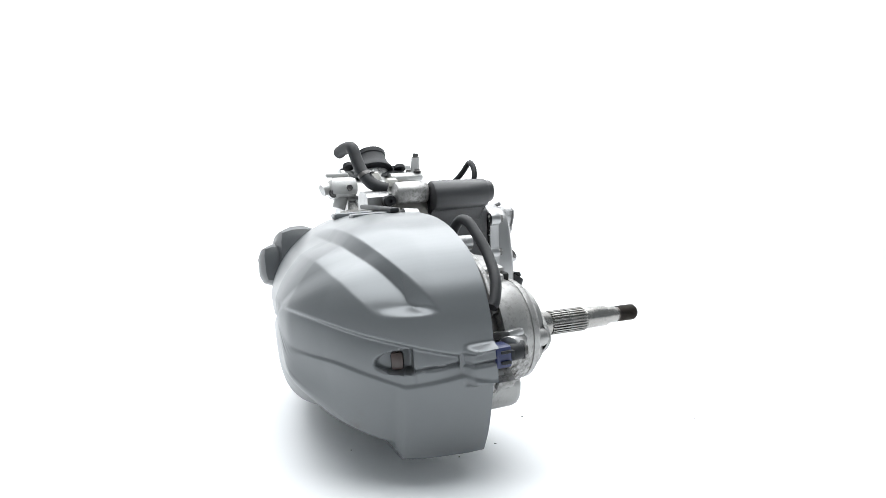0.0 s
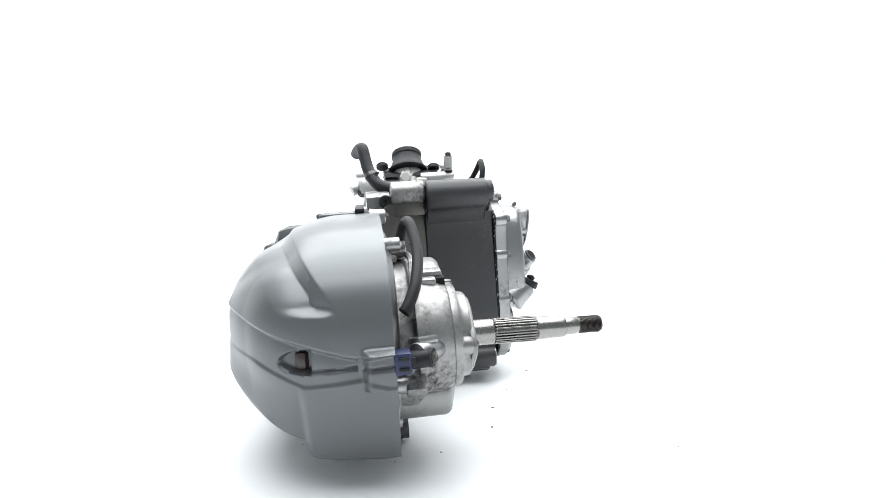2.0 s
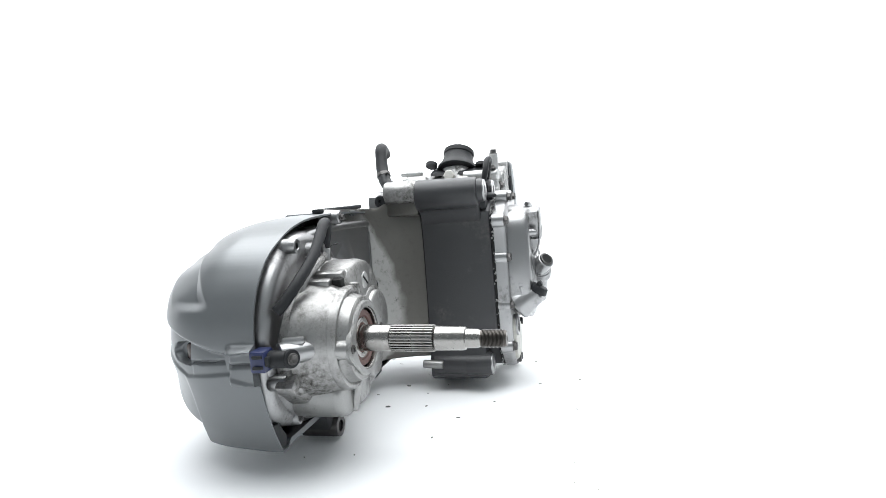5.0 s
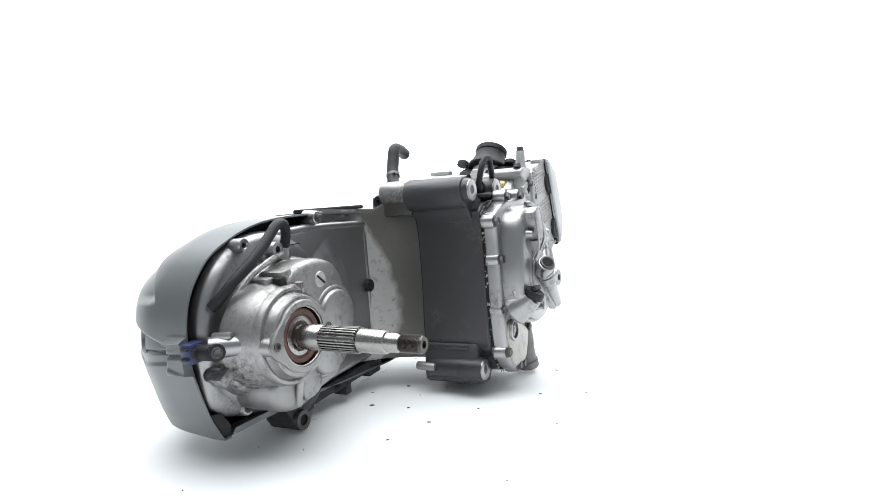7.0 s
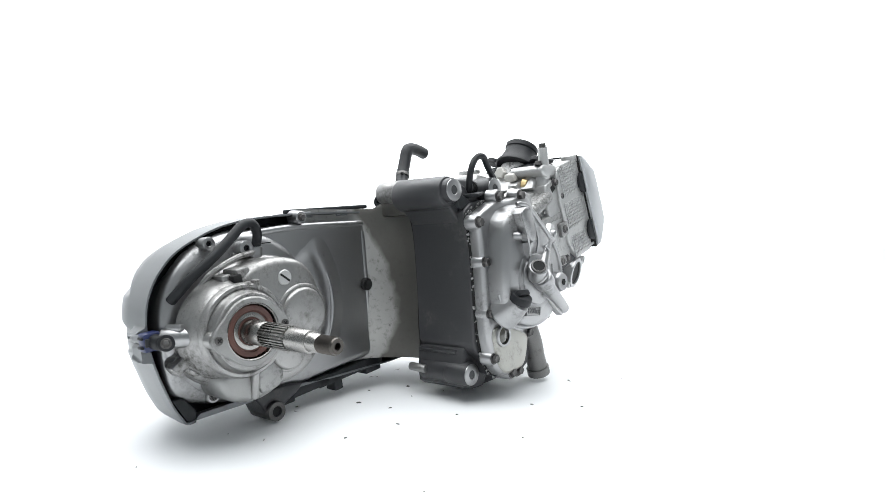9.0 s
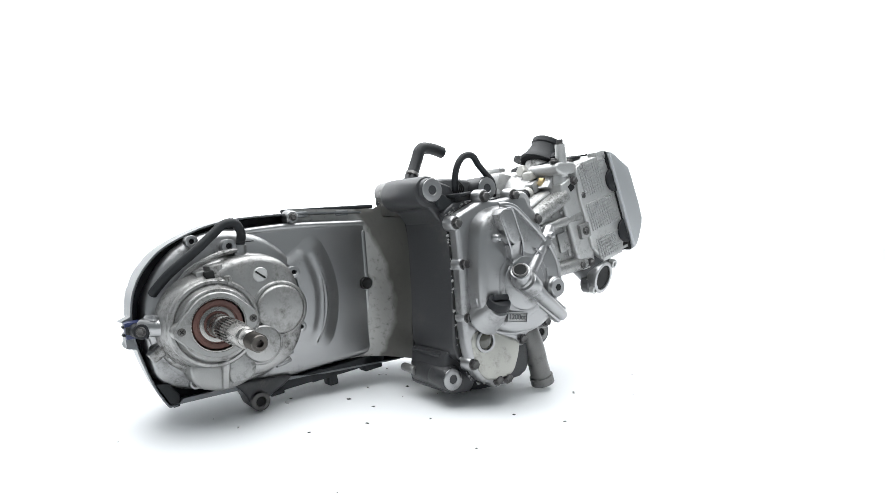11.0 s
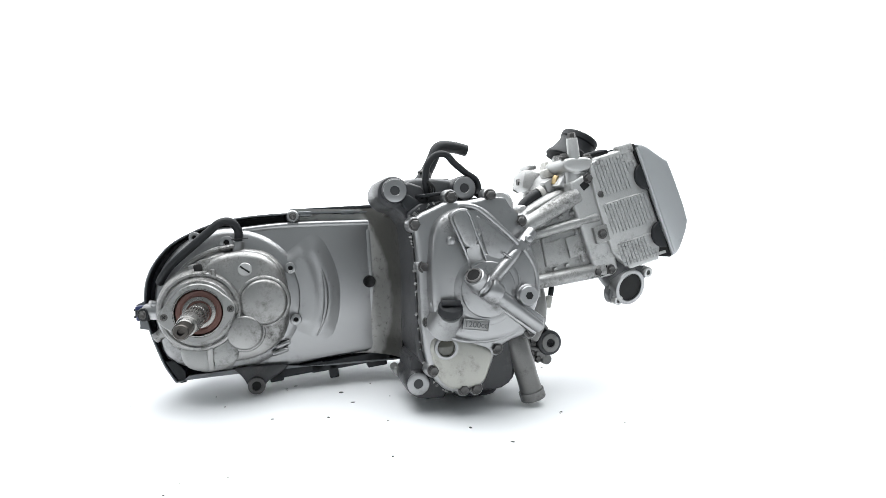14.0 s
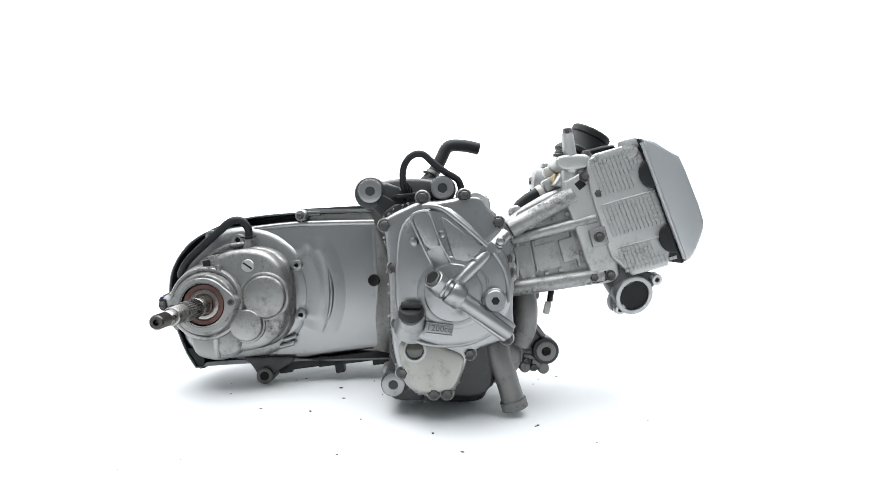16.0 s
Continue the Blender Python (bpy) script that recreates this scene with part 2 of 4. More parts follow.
def smooth(a, b, x):
    t = min(1, max(0, (x - a) / (b - a)))
    return t * t * (3 - 2 * t)


def along(table_, x):
    return float(np.interp(x, [p[0] for p in table_], [p[1] for p in table_]))


# ---- drive side ----
def drive_cover():
    rim = [(0.11, 0.25), (0.0, 0.268), (-0.158, 0.266), (-0.235, 0.2595), (-0.28, 0.248), (-0.328, 0.2235), (-0.352, 0.194), (-0.3625, 0.1666), (-0.3645, 0.1305), (-0.357, 0.0943),
           (-0.341, 0.0499), (-0.3275, 0.0275), (-0.324, 0.0225), (-0.3185, 0.0235), (-0.25, 0.028), (-0.10, 0.034), (0.05, 0.037), (0.14, 0.08), (0.15, 0.18)]
    rim = rounded(rim, 3)
    # even steps along the rim
    pts, n = [], 900
    seg = [(Vector(rim[i]), Vector(rim[(i + 1) % len(rim)])) for i in range(len(rim))]
    total = sum((b - a).length for a, b in seg)
    for k in range(n):
        s = total * k / n
        for a, b in seg:
            if s <= (b - a).length:
                pts.append(a + (b - a).normalized() * s)
                break
            s -= (b - a).length
    a, b = Vector((-0.19, 0.163)), Vector((0.03, 0.163))
    band_hi = [(0.03, 0.136), (0.06, 0.132), (0.14, 0.157), (0.2, 0.18)]
    band_lo = [(0.03, 0.106), (0.05, 0.112), (0.109, 0.108), (0.16, 0.13), (0.2, 0.138)]
    belly = [(-0.33, 0.99), (-0.29, 1.0), (-0.24, 1.055), (-0.18, 1.06), (-0.03, 0.97), (0.05, 0.86), (0.15, 0.74)]
    rings = []
    m = 120
    for k in range(m):
        y = 0.024 + 0.166 * k / (m - 1)
        far = max(0.0, (y - 0.07) / 0.1201)
        out = []
        for p in pts:
            t = min(1, max(0, (p - a).dot(b - a) / (b - a).length_squared))
            q = a + (b - a) * t
            back = smooth(-0.29, -0.357, p.x)
            upper = smooth(0.135, 0.2, p.y)
            power = ((3.3 + 0.9 * smooth(-0.22, -0.08, p.x)) * (1 - upper) + 1.8 * upper) * (1 - back) + 2.1 * back
            s0 = (1 - far ** power) ** (1 / power)
            w = q + (p - q) * s0
            y_ = 0.024 + (y - 0.024) * along(belly, w.x)
            yy, zz = y_, w.y + ((0.085 * max(0, y - 0.04) + 0.016 * smooth(0.108, 0.117, y)) * smooth(-0.12, -0.22, p.x) + 0.008 * smooth(0.06, 0.03, y) * smooth(-0.316, -0.306, p.x) * smooth(-0.1, -0.2, p.x)) * smooth(0.13, 0.05, w.y)
            xx = w.x
            d = 0.0
            if xx < -0.1:
                # sloping trough below the upper edge
                ax, az, bx, bz = 0.152, 0.266, 0.092, 0.178
                ly = ((yy - ax) * (bx - ax) + (zz - az) * (bz - az)) / ((bx - ax) ** 2 + (bz - az) ** 2)
                sd = ((yy - ax) * (bz - az) - (zz - az) * (bx - ax)) / math.hypot(bx - ax, bz - az)
                side = sd / 0.032 if sd < 0 else sd / 0.015
                prof = max(0.0, 1 - abs(side))
                d += 0.0105 * prof * smooth(-0.1, 0.25, ly) * smooth(0.172, 0.182, zz)
                # level band with sharp borders
                hi, lo = along(band_hi, yy), along(band_lo, yy)
                inside = smooth(lo - 0.002, lo + 0.002, zz) * smooth(hi + 0.002, hi - 0.002, zz)
                d += (0.0022 + 0.0036 * min(1, max(0, (zz - lo) / (hi - lo)))) * inside
                line = abs(zz - (0.124 - 0.02 * (yy - 0.03)))
                if yy < 0.1:
                    d += 0.003 * smooth(0.0024, 0.0006, line)
                # window
                if xx < -0.25:
                    far_ = max(0.0, (yy - 0.110) / 0.024)
                    d += (0.016 - 0.35 * max(0.0, yy - 0.106)) * smooth(0.102, 0.1035, yy) * smooth(1.0, 0.86, math.hypot(far_, (zz - 0.131) / 0.0118))
                    # boss round the plug
                    d -= 0.012 * smooth(0.056, 0.046, yy) * smooth(0.100, 0.106, zz) * smooth(0.142, 0.136, zz)
            d *= smooth(-0.1, -0.2, xx)
            nrm = Vector((p - q)).normalized()
            k2 = 0.45 + 0.55 * smooth(0.45, 0.8, s0)
            out.append((xx - nrm.x * d * k2, yy - d * (0.35 if y > 0.1 else 0), zz - nrm.y * d * 0.6 * k2))
        rings.append(out)
    whole = [tuple(p) for p in pts]
    shell = [[(x, 0.058, z) for x, z in inset(whole, 0.003)], [(x, 0.0255, z) for x, z in inset(whole, 0.0028)], [(x, 0.0238, z) for x, z in inset(whole, 0.0018)]]
    cover = part("drive_cover", loft(shell + rings), plastic, engine, "grey plastic drive cover with creased panels and a small window", crease=55)
    # inner walls and floor of the cover, coloured black for the shade there
    inner = inset([tuple(p) for p in pts[::6]], 0.0033)
    bm = loft([[(x, 0.0265, z) for x, z in inner], [(x, 0.057, z) for x, z in inner]], close=False)
    bm.verts.ensure_lookup_table()
    bm.faces.new(bm.verts[len(inner):])
    part("cover_inside_shade", bm, plastic_in, cover, "inside of the cover, black in place of its shade")
    part("inspection_window", block((-0.3345, 0.1095, 0.131), (0.012, 0.012, 0.017), pose(0, 0, 0, 0, 0, -22), 0.003), amber, cover, "brown smoked plastic window")
    # tip in black, as the shaded inner side of the cover
    part("cover_tip", slab([(-0.3385, 0.054), (-0.3235, 0.0285), (-0.3185, 0.0215), (-0.311, 0.0225), (-0.311, 0.037), (-0.325, 0.054)], 0.042, 0.0262, 0.0012, 0), plastic_in, cover)
    # lips along the top
    for x, y0, y1, z, w in ((-0.14, 0.026, 0.096, 0.2635, 0.022), (-0.075, 0.030, 0.104, 0.2655, 0.022)):
        part("top_lip", block((x, (y0 + y1) / 2, z), (w, y1 - y0, 0.008), pose(0, 0, 0, 0, -2, 0), 0.003), plastic, cover)
    # strip blackened for the shade on the cover's inner edge
    part("top_strip", block((-0.09, 0.046, 0.272), (0.145, 0.012, 0.006), pose(0, 0, 0, 0, -3.0, 0), 0.002), plastic_in, cover)
    for x, z, w, h in ((-0.165, 0.0275, 0.1, 0.014), (-0.075, 0.037, 0.12, 0.014), (-0.101, 0.025, 0.014, 0.022), (-0.035, 0.038, 0.03, 0.022), (-0.185, 0.021, 0.02, 0.014)):
        part("lower_tab", block((x, 0.036, z), (w, 0.022, h), pose(0, 0, 0, 0, -7, 0), 0.002), plastic_in, cover)
    # intake snorkel on the far side
    part("air_duct", block((0.02, 0.14, 0.2), (0.1, 0.062, 0.105), pose(0, 0, 0, 0, 8, 0), 0.022), duct, engine, "dark grey plastic air duct")
    part("duct_cap", block((0.02, 0.172, 0.203), (0.07, 0.04, 0.056), pose(0, 0, 0, 0, 8, 0), 0.016), duct, engine)


def drive_case():
    pts = [(-0.355, 0.1403), (-0.351, 0.1671), (-0.337, 0.1894), (-0.316, 0.2096), (-0.289, 0.2273), (-0.2609, 0.2409), (-0.2337, 0.2486), (-0.1588, 0.2566), (0.02, 0.2595),
           (0.02, 0.0551), (-0.1042, 0.0411), (-0.1759, 0.031), (-0.2474, 0.0285), (-0.2978, 0.0375), (-0.3215, 0.0440), (-0.3450, 0.0600), (-0.3527, 0.1045)]
    case = part("drive_case", slab(inset(pts, 0.003), 0.055, 0.022, 0.012, 2), silver, engine, "bare cast aluminium belt drive case")
    # swollen arc round the belt drum and the crescent beside it
    def arc(c, r, a0, a1, y, thick, n=28):
        return [(c[0] + r * math.cos(radians(a0 + (a1 - a0) * k / n)), y, c[1] + r * math.sin(radians(a0 + (a1 - a0) * k / n))) for k in range(n + 1)]
    part("drum_swell", turned((-0.245, 0.034, 0.14), F, [(0, 0.106), (0.008, 0.105), (0.0135, 0.101), (0.0165, 0.094), (0.018, 0.08), (0.018, 0.02)], 96), silver, case)
    line = arc((-0.243, 0.14), 0.132, 24, -27, 0.0195, 0)
    part("crescent_rib", tube(line, 0.004, 10, 1, radii=[0.001 + 0.0032 * math.sin(math.pi * k / 28) for k in range(29)]), silver, case)
    # shallow concentric waves beside the drum
    bm, grid = bmesh.new(), []
    wave = [(0.094, 0.0161), (0.115, 0.0161), (0.121, 0.0178), (0.126, 0.0183), (0.131, 0.0174), (0.136, 0.0178), (0.156, 0.0226), (0.158, 0.0228)]
    for k in range(49):
        a = radians(-33 + 77 * k / 48)
        f = smooth(0, 9, k) * smooth(48, 40, k)
        grid.append([bm.verts.new((-0.243 + q * math.cos(a), 0.0228 * (1 - f) + (0.25 * along(wave, q - 0.003) + 0.5 * along(wave, q) + 0.25 * along(wave, q + 0.003)) * f, 0.14 + q * math.sin(a))) for q in (0.094 + 0.064 * i / 30 for i in range(31))])
    for u, v in zip(grid, grid[1:]):
        for i in range(30):
            bm.faces.new((u[i], u[i + 1], v[i + 1], v[i]))
    part("face_wave", bm, silver, case)
    edge = [(x, 0.026, z) for x, z in rounded(inset(pts, 0.009), 1)[2:16]]
    part("edge_lip", tube(edge, 0.0055, 10, 3), silver, case)
    part("rib", rod((-0.045, 0.0285, 0.24), (-0.036, 0.0285, 0.056), 0.0078, 0.0078, 0.003), silver, case)
    # shallow dimple, the hole's shade put into its colour
    part("locating_hole_shade", turned((-0.0455, 0.03, 0.1595), F, [(0, 0.0095), (0.0135, 0.009), (0.0145, 0.0082), (0.012, 0.004), (0.0115, 0)], 28), hole_m, case)
    for x, z, y in ((-0.1575, 0.2596, 0.015), (-0.292, 0.0500, 0.019)):
        lug = part("bolt_lug", turned((x, 0.034, z), F, [(0, 0.0105), (0.034 - y - 0.001, 0.0085), (0.034 - y, 0.0075)], 24), silver, case)
        bolt(lug, (x, y, z), r=0.0042, h=0.004)
    for x0, z0, x1, z1 in ((-0.24, 0.21, -0.262, 0.214), (-0.165, 0.075, -0.185, 0.068), (-0.168, 0.064, -0.19, 0.058)):
        part("rib", rod((x0, 0.016, z0), (x1, 0.014, z1), 0.004), silver, case)

    # base skirt, raised plateau and the cone that carries the bearing
    gear = [(-0.337, 0.1236), (-0.3273, 0.1489), (-0.3084, 0.1763), (-0.2957, 0.1931), (-0.2672, 0.2066), (-0.2293, 0.2147), (-0.1957, 0.2095), (-0.1758, 0.1924), (-0.1675, 0.169), (-0.1646, 0.1352),
            (-0.1655, 0.1013), (-0.1766, 0.078), (-0.1968, 0.0629), (-0.2306, 0.0546), (-0.281, 0.0555), (-0.3103, 0.0684), (-0.3312, 0.0855)]
    cover = part("gear_cover", slab(gear, 0.03, -0.006, 0.012, 2), stained, engine, "domed aluminium gear cover with dark stains")
    plateau = [(-0.286, 0.186), (-0.2645, 0.2045), (-0.2293, 0.2115), (-0.1985, 0.2065), (-0.1795, 0.189), (-0.1705, 0.166), (-0.1675, 0.1352),
               (-0.169, 0.105), (-0.180, 0.083), (-0.199, 0.0665), (-0.232, 0.058), (-0.27, 0.06), (-0.285, 0.09), (-0.285, 0.15)]
    part("plateau", slab(plateau, 0.0, -0.0362, 0.009, 2), stained, cover)
    lower = [(-0.312, 0.09), (-0.24, 0.09), (-0.235, 0.054), (-0.27, 0.044), (-0.305, 0.053)]
    part("drain_swell", slab(lower, 0.02, -0.034, 0.008, 2), dirty, cover)
    part("pitted_web", slab([(-0.267, 0.095), (-0.236, 0.093), (-0.232, 0.066), (-0.244, 0.056), (-0.267, 0.054)], 0.02, -0.0395, 0.003, 1), grimy, cover, "dark pitted web under the shaft")
    part("rib", rod((-0.2695, -0.041, 0.095), (-0.2695, -0.032, 0.05), 0.0052, 0.0048), stained, cover)
    for (x, z), r, y in (((-0.1993, 0.1404), 0.0315, -0.0432), ((-0.2251, 0.0996), 0.0240, -0.0452)):
        part("bearing_boss", turned((x, -0.01, z), F, [(0, r * 1.06), (-y - 0.02, r * 1.03), (-y - 0.0145, r), (-y - 0.0118, r * 0.965), (-y - 0.0104, r * 0.91), (-y - 0.01, r * 0.86), (-y - 0.0102, 0)], 56), stained, cover, "round boss with scuffed paint")
        part("boss_edge", turned((x, -0.030, z), F, [(0, r * 1.16), (0.0066, r * 1.15), (0.0082, r * 1.10), (0.0086, r * 1.02), (0.007, r * 0.98)], 56), stained, cover)
    # bearing carrier: a cone that ends in the two-eared retainer
    cx, cz = -0.2815, 0.131
    part("bearing_carrier", turned((cx, 0.0, cz), F, [(0.0, 0.0615), (0.012, 0.060), (0.026, 0.0575), (0.036, 0.0535), (0.041, 0.0495), (0.0435, 0.0462), (0.049, 0.0445), (0.054, 0.0435), (0.0552, 0.042), (0.0552, 0.0335), (0.03, 0.0335), (0.03, 0.0)], 72), stained, cover)
    part("carrier_edge", turned((cx, -0.036, cz), F, [(0, 0.054), (0.006, 0.0535), (0.0085, 0.0515), (0.0088, 0.0485), (0.006, 0.045)], 72), stained, cover)
    tips = [(-0.0525, -0.0065), (0.0495, 0.0050)]
    ears = []
    for k in range(36):
        a = 2 * math.pi * k / 36
        r = 0.0390
        for tx, tz in tips:
            d = math.atan2(tz, tx)
            off = abs((a - d + math.pi) % (2 * math.pi) - math.pi)
            r += (math.hypot(tx, tz) - 0.0390) * max(0.0, 1 - off / 0.62) ** 1.25
        ears.append((cx + r * math.cos(a), cz + r * math.sin(a)))
    plate = part("retainer_plate", holed(ears, (cx, cz), 0.0325, -0.053, -0.0585, 0.0015), dirty, cover, "two-eared bearing retainer plate")
    for (tx, tz), sx, sz in ((tips[0], -0.3235, 0.127), (tips[1], -0.2411, 0.1349)):
        part("ear_post", turned((sx, -0.03, sz), F, [(0, 0.0115), (0.022, 0.0098), (0.0245, 0.0085)], 24), stained, cover)
        s = part("screw", turned((sx, -0.0585, sz), F, [(0, 0.0047), (0.0008, 0.0047), (0.0014, 0.0039)], 20), bolt_m, plate)
        # black bars on the head give the shade of the cross
        for a in (45, 135):
            part("slot_shade", block((sx, -0.0601, sz), (0.0058, 0.0006, 0.0011), pose(0, 0, 0, 0, a, 0), 0), hole_m, s)
    part("bearing_bore", ring((cx, -0.0575, cz), F, 0.0335, 0.0305, 0.018), steel, cover)
    part("oil_seal", turned((cx, -0.0405, cz), F, [(0, 0.0305), (0.011, 0.0302), (0.0138, 0.0285), (0.0132, 0.0235), (0.0115, 0.0225), (0.0115, 0.012)], 48), brown, cover, "reddish-brown rubber oil seal")
    part("seal_ring", ring((cx, -0.0530, cz), F, 0.0212, 0.0158, 0.01), steel, cover)
    s = part("filler_screw", turned((-0.2233, -0.0350, 0.1856), F, [(0, 0.0095), (0.0015, 0.0095), (0.0024, 0.0085)], 28), rawcast, cover, "slotted level screw")
    # black bar as the shade in the screw's groove
    part("slot_shade", block((-0.2233, -0.0376, 0.1856), (0.0155, 0.0008, 0.0024), pose(0, 0, 0, 0, 35, 0), 0), hole_m, s)
    # cast lugs and tie ribs above the shaft; a black block for the pocket's shade
    for x, z, w, h, y0, y in ((-0.2745, 0.1925, 0.016, 0.017, 0.0, -0.034), (-0.291, 0.186, 0.012, 0.016, 0.0, -0.026), (-0.291, 0.1755, 0.05, 0.005, 0.0, -0.036), (-0.2765, 0.179, 0.012, 0.012, 0.0, -0.044), (-0.264, 0.181, 0.007, 0.013, 0.0, -0.046), (-0.298, 0.1755, 0.012, 0.012, 0.0, -0.042)):
        part("cast_lug", block((x, (y + y0) / 2, z), (w, y0 - y, h), pose(0, 0, 0, 0, -12, 0), 0.0025), stained, cover)
    part("pocket_shade", block((-0.2835, -0.030, 0.187), (0.011, 0.012, 0.014), pose(0, 0, 0, 0, -12, 0), 0.002), hole_m, cover)
    part("rim_rib", tube([(-0.3275, 0.002, 0.158), (-0.314, 0.0, 0.178), (-0.297, -0.002, 0.196), (-0.270, -0.004, 0.2105), (-0.252, -0.002, 0.2155), (-0.238, 0.004, 0.218)], 0.0036, 8, 5), stained, cover)
    part("lower_ear", block((-0.335, 0.005, 0.1), (0.03, 0.02, 0.014), pose(0, 0, 0, 0, -40, 0), 0.003), stained, cover)
    part("side_rib", rod((-0.3365, -0.01, 0.129), (-0.318, -0.036, 0.1285), 0.0075, 0.006), stained, cover)
    for x, z, y, r in ((-0.2497, 0.2227, 0.0, 0.0092), (-0.3367, 0.0979, 0.0048, 0.0085), (-0.1625, 0.1838, 0.0045, 0.0082), (-0.156, 0.1082, 0.003, 0.0082), (-0.2930, 0.2300, 0.008, 0.0078)):
        ear = part("open_lug", ring((x, y, z), F, r, r * 0.42, 0.02, 0.0012, 24), silver, cover, "drilled lug")
        # black disc closes the drilling and gives its shade
        part("lug_hole_shade", turned((x, y + 0.004, z), F, [(-0.001, r * 0.4), (0, r * 0.4)], 16), hole_m, ear)


def breather():
    pts = [(-0.2345, 0.006, 0.222), (-0.2335, 0.002, 0.239), (-0.2425, -0.003, 0.2515), (-0.257, -0.006, 0.2505), (-0.272, -0.008, 0.238), (-0.295, -0.009, 0.217), (-0.322, -0.003, 0.193), (-0.336, 0.006, 0.175), (-0.34, 0.012, 0.168)]
    hose = part("breather_hose", tube(pts, 0.0058, 16, 8), rubber, engine, "black rubber breather hose")
    part("nipple", rod((-0.2345, 0.008, 0.205), (-0.2345, 0.006, 0.2245), 0.0085), silver, hose)
    part("clip_wire", rod((-0.243, -0.006, 0.2265), (-0.22, -0.006, 0.2285), 0.0007, soft=0.0002, seg=8), hole_m, hose)


def speed_sensor():
    plug = part("connector_plug", block((-0.3625, 0.0175, 0.1265), (0.019, 0.016, 0.021), pose(0, 0, 0, 0, -5, 0), 0.0025), blue, engine, "dark blue electrical connector")
    for z in (0.131, 0.121):
        part("latch", block((-0.3725, 0.0165, z), (0.004, 0.010, 0.003), None, 0.0008), plastic_in, plug)
    part("latch", block((-0.3625, 0.008, 0.1265), (0.018, 0.004, 0.009), None, 0.001), plastic_in, plug)
    body = part("speed_sensor", rod((-0.3605, 0.012, 0.1265), (-0.3580, -0.006, 0.1265), 0.0085), rubber, engine, "black plastic speed sensor with fixing eye")
    part("neck", rod((-0.362, 0.015, 0.1265), (-0.355, 0.004, 0.1275), 0.0062), grey, body)
    part("sleeve", rod((-0.3550, 0.004, 0.1295), (-0.3310, -0.018, 0.1295), 0.0112), silver, body, "bare aluminium sensor sleeve")
    part("eye", ring((-0.3580, -0.0118, 0.1262), (-0.5, -1, 0), 0.009, 0.004, 0.01), rubber, body)
    bolt(body, (-0.3580, -0.0118, 0.1262), (-0.5, -1, 0), r=0.0045, h=0.003)
    part("bridge", block((-0.336, -0.004, 0.139), (0.03, 0.022, 0.008), pose(0, 0, 0, 0, 10, 20), 0.003), silver, body)


def stand_foot():
    leg = [(-0.25, 0.042), (-0.165, 0.042), (-0.176, 0.03), (-0.198, 0.018), (-0.203, 0.008), (-0.224, 0.008), (-0.228, 0.018), (-0.236, 0.03)]
    foot = part("stand_bracket", slab(leg, 0.058, 0.016, 0.003, 1), dark, engine, "black stand bracket under the gear case")
    part("bush", ring((-0.2133, 0.0095, 0.0135), F, 0.0125, 0.0066, 0.046), bolt_m, foot)
    # near-black disc for the shade inside the bush
    part("bush_hole_shade", turned((-0.2133, 0.011, 0.0135), F, [(-0.002, 0.0064), (-0.001, 0.0064)], 20), hole_m, foot)


def axle():
    x, z = -0.2815, 0.1305
    prof = [(-0.03, 0.0138), (-0.05, 0.0138), (-0.083, 0.0136), (-0.0845, 0.0128), (-0.085, 0.0108), (-0.130, 0.0108), (-0.1305, 0.0112), (-0.132, 0.0124), (-0.160, 0.012), (-0.162, 0.0114), (-0.163, 0.0098), (-0.1745, 0.0096), (-0.1765, 0.0084), (-0.178, 0.0082)]
    shaft = part("output_shaft", turned((x, 0, z), F, [(-y, r) for y, r in prof], 48), steel, engine, "bright splined steel output shaft with worn thread")
    end = [(-0.177, 0.0082), (-0.178, 0.0084), (-0.2015, 0.0085), (-0.2034, 0.0076), (-0.2034, 0.0038), (-0.197, 0.003), (-0.197, 0.0)]
    part("shaft_end", turned((x, 0, z), F, [(-y, r) for y, r in end], 32), thread_m, shaft)
    tooth = bmesh.new()
    block((0, 0, 0), (0.0016, 0.045, 0.0032), None, 0.0004, tooth)
    me = bpy.data.meshes.new("spline_tooth")
    tooth.to_mesh(me)
    tooth.free()
    me.materials.append(steel)
    for k in range(26):
        a = 2 * math.pi * k / 26
        ob = new("spline_tooth", me)
        ob.parent = shaft
        ob.matrix_local = Matrix.Translation((x + 0.0121 * math.sin(a), -0.1075, z + 0.0121 * math.cos(a))) @ Matrix.Rotation(a, 4, "Y")
    bm = bmesh.new()
    n, turns = 24, 17
    prev = None
    for k in range(n * turns + 1):
        a, y = 2 * math.pi * k / n, -0.1785 - 0.0225 * k / (n * turns)
        row = [bm.verts.new((x + r * math.sin(a), y + dy, z + r * math.cos(a))) for r, dy in ((0.0083, 0.00055), (0.0093, 0.0), (0.0083, -0.00055))]
        if prev:
            bm.faces.new((prev[0], row[0], row[1], prev[1]))
            bm.faces.new((prev[1], row[1], row[2], prev[2]))
        prev = row
    part("thread", bm, thread_m, shaft, "dark worn screw thread", smooth=False)
    shaft.matrix_local = Matrix.Translation((x, -0.05, z)) @ pose(0, 0, 0, 1.3, 0, 0) @ Matrix.Translation((-x, 0.05, -z))


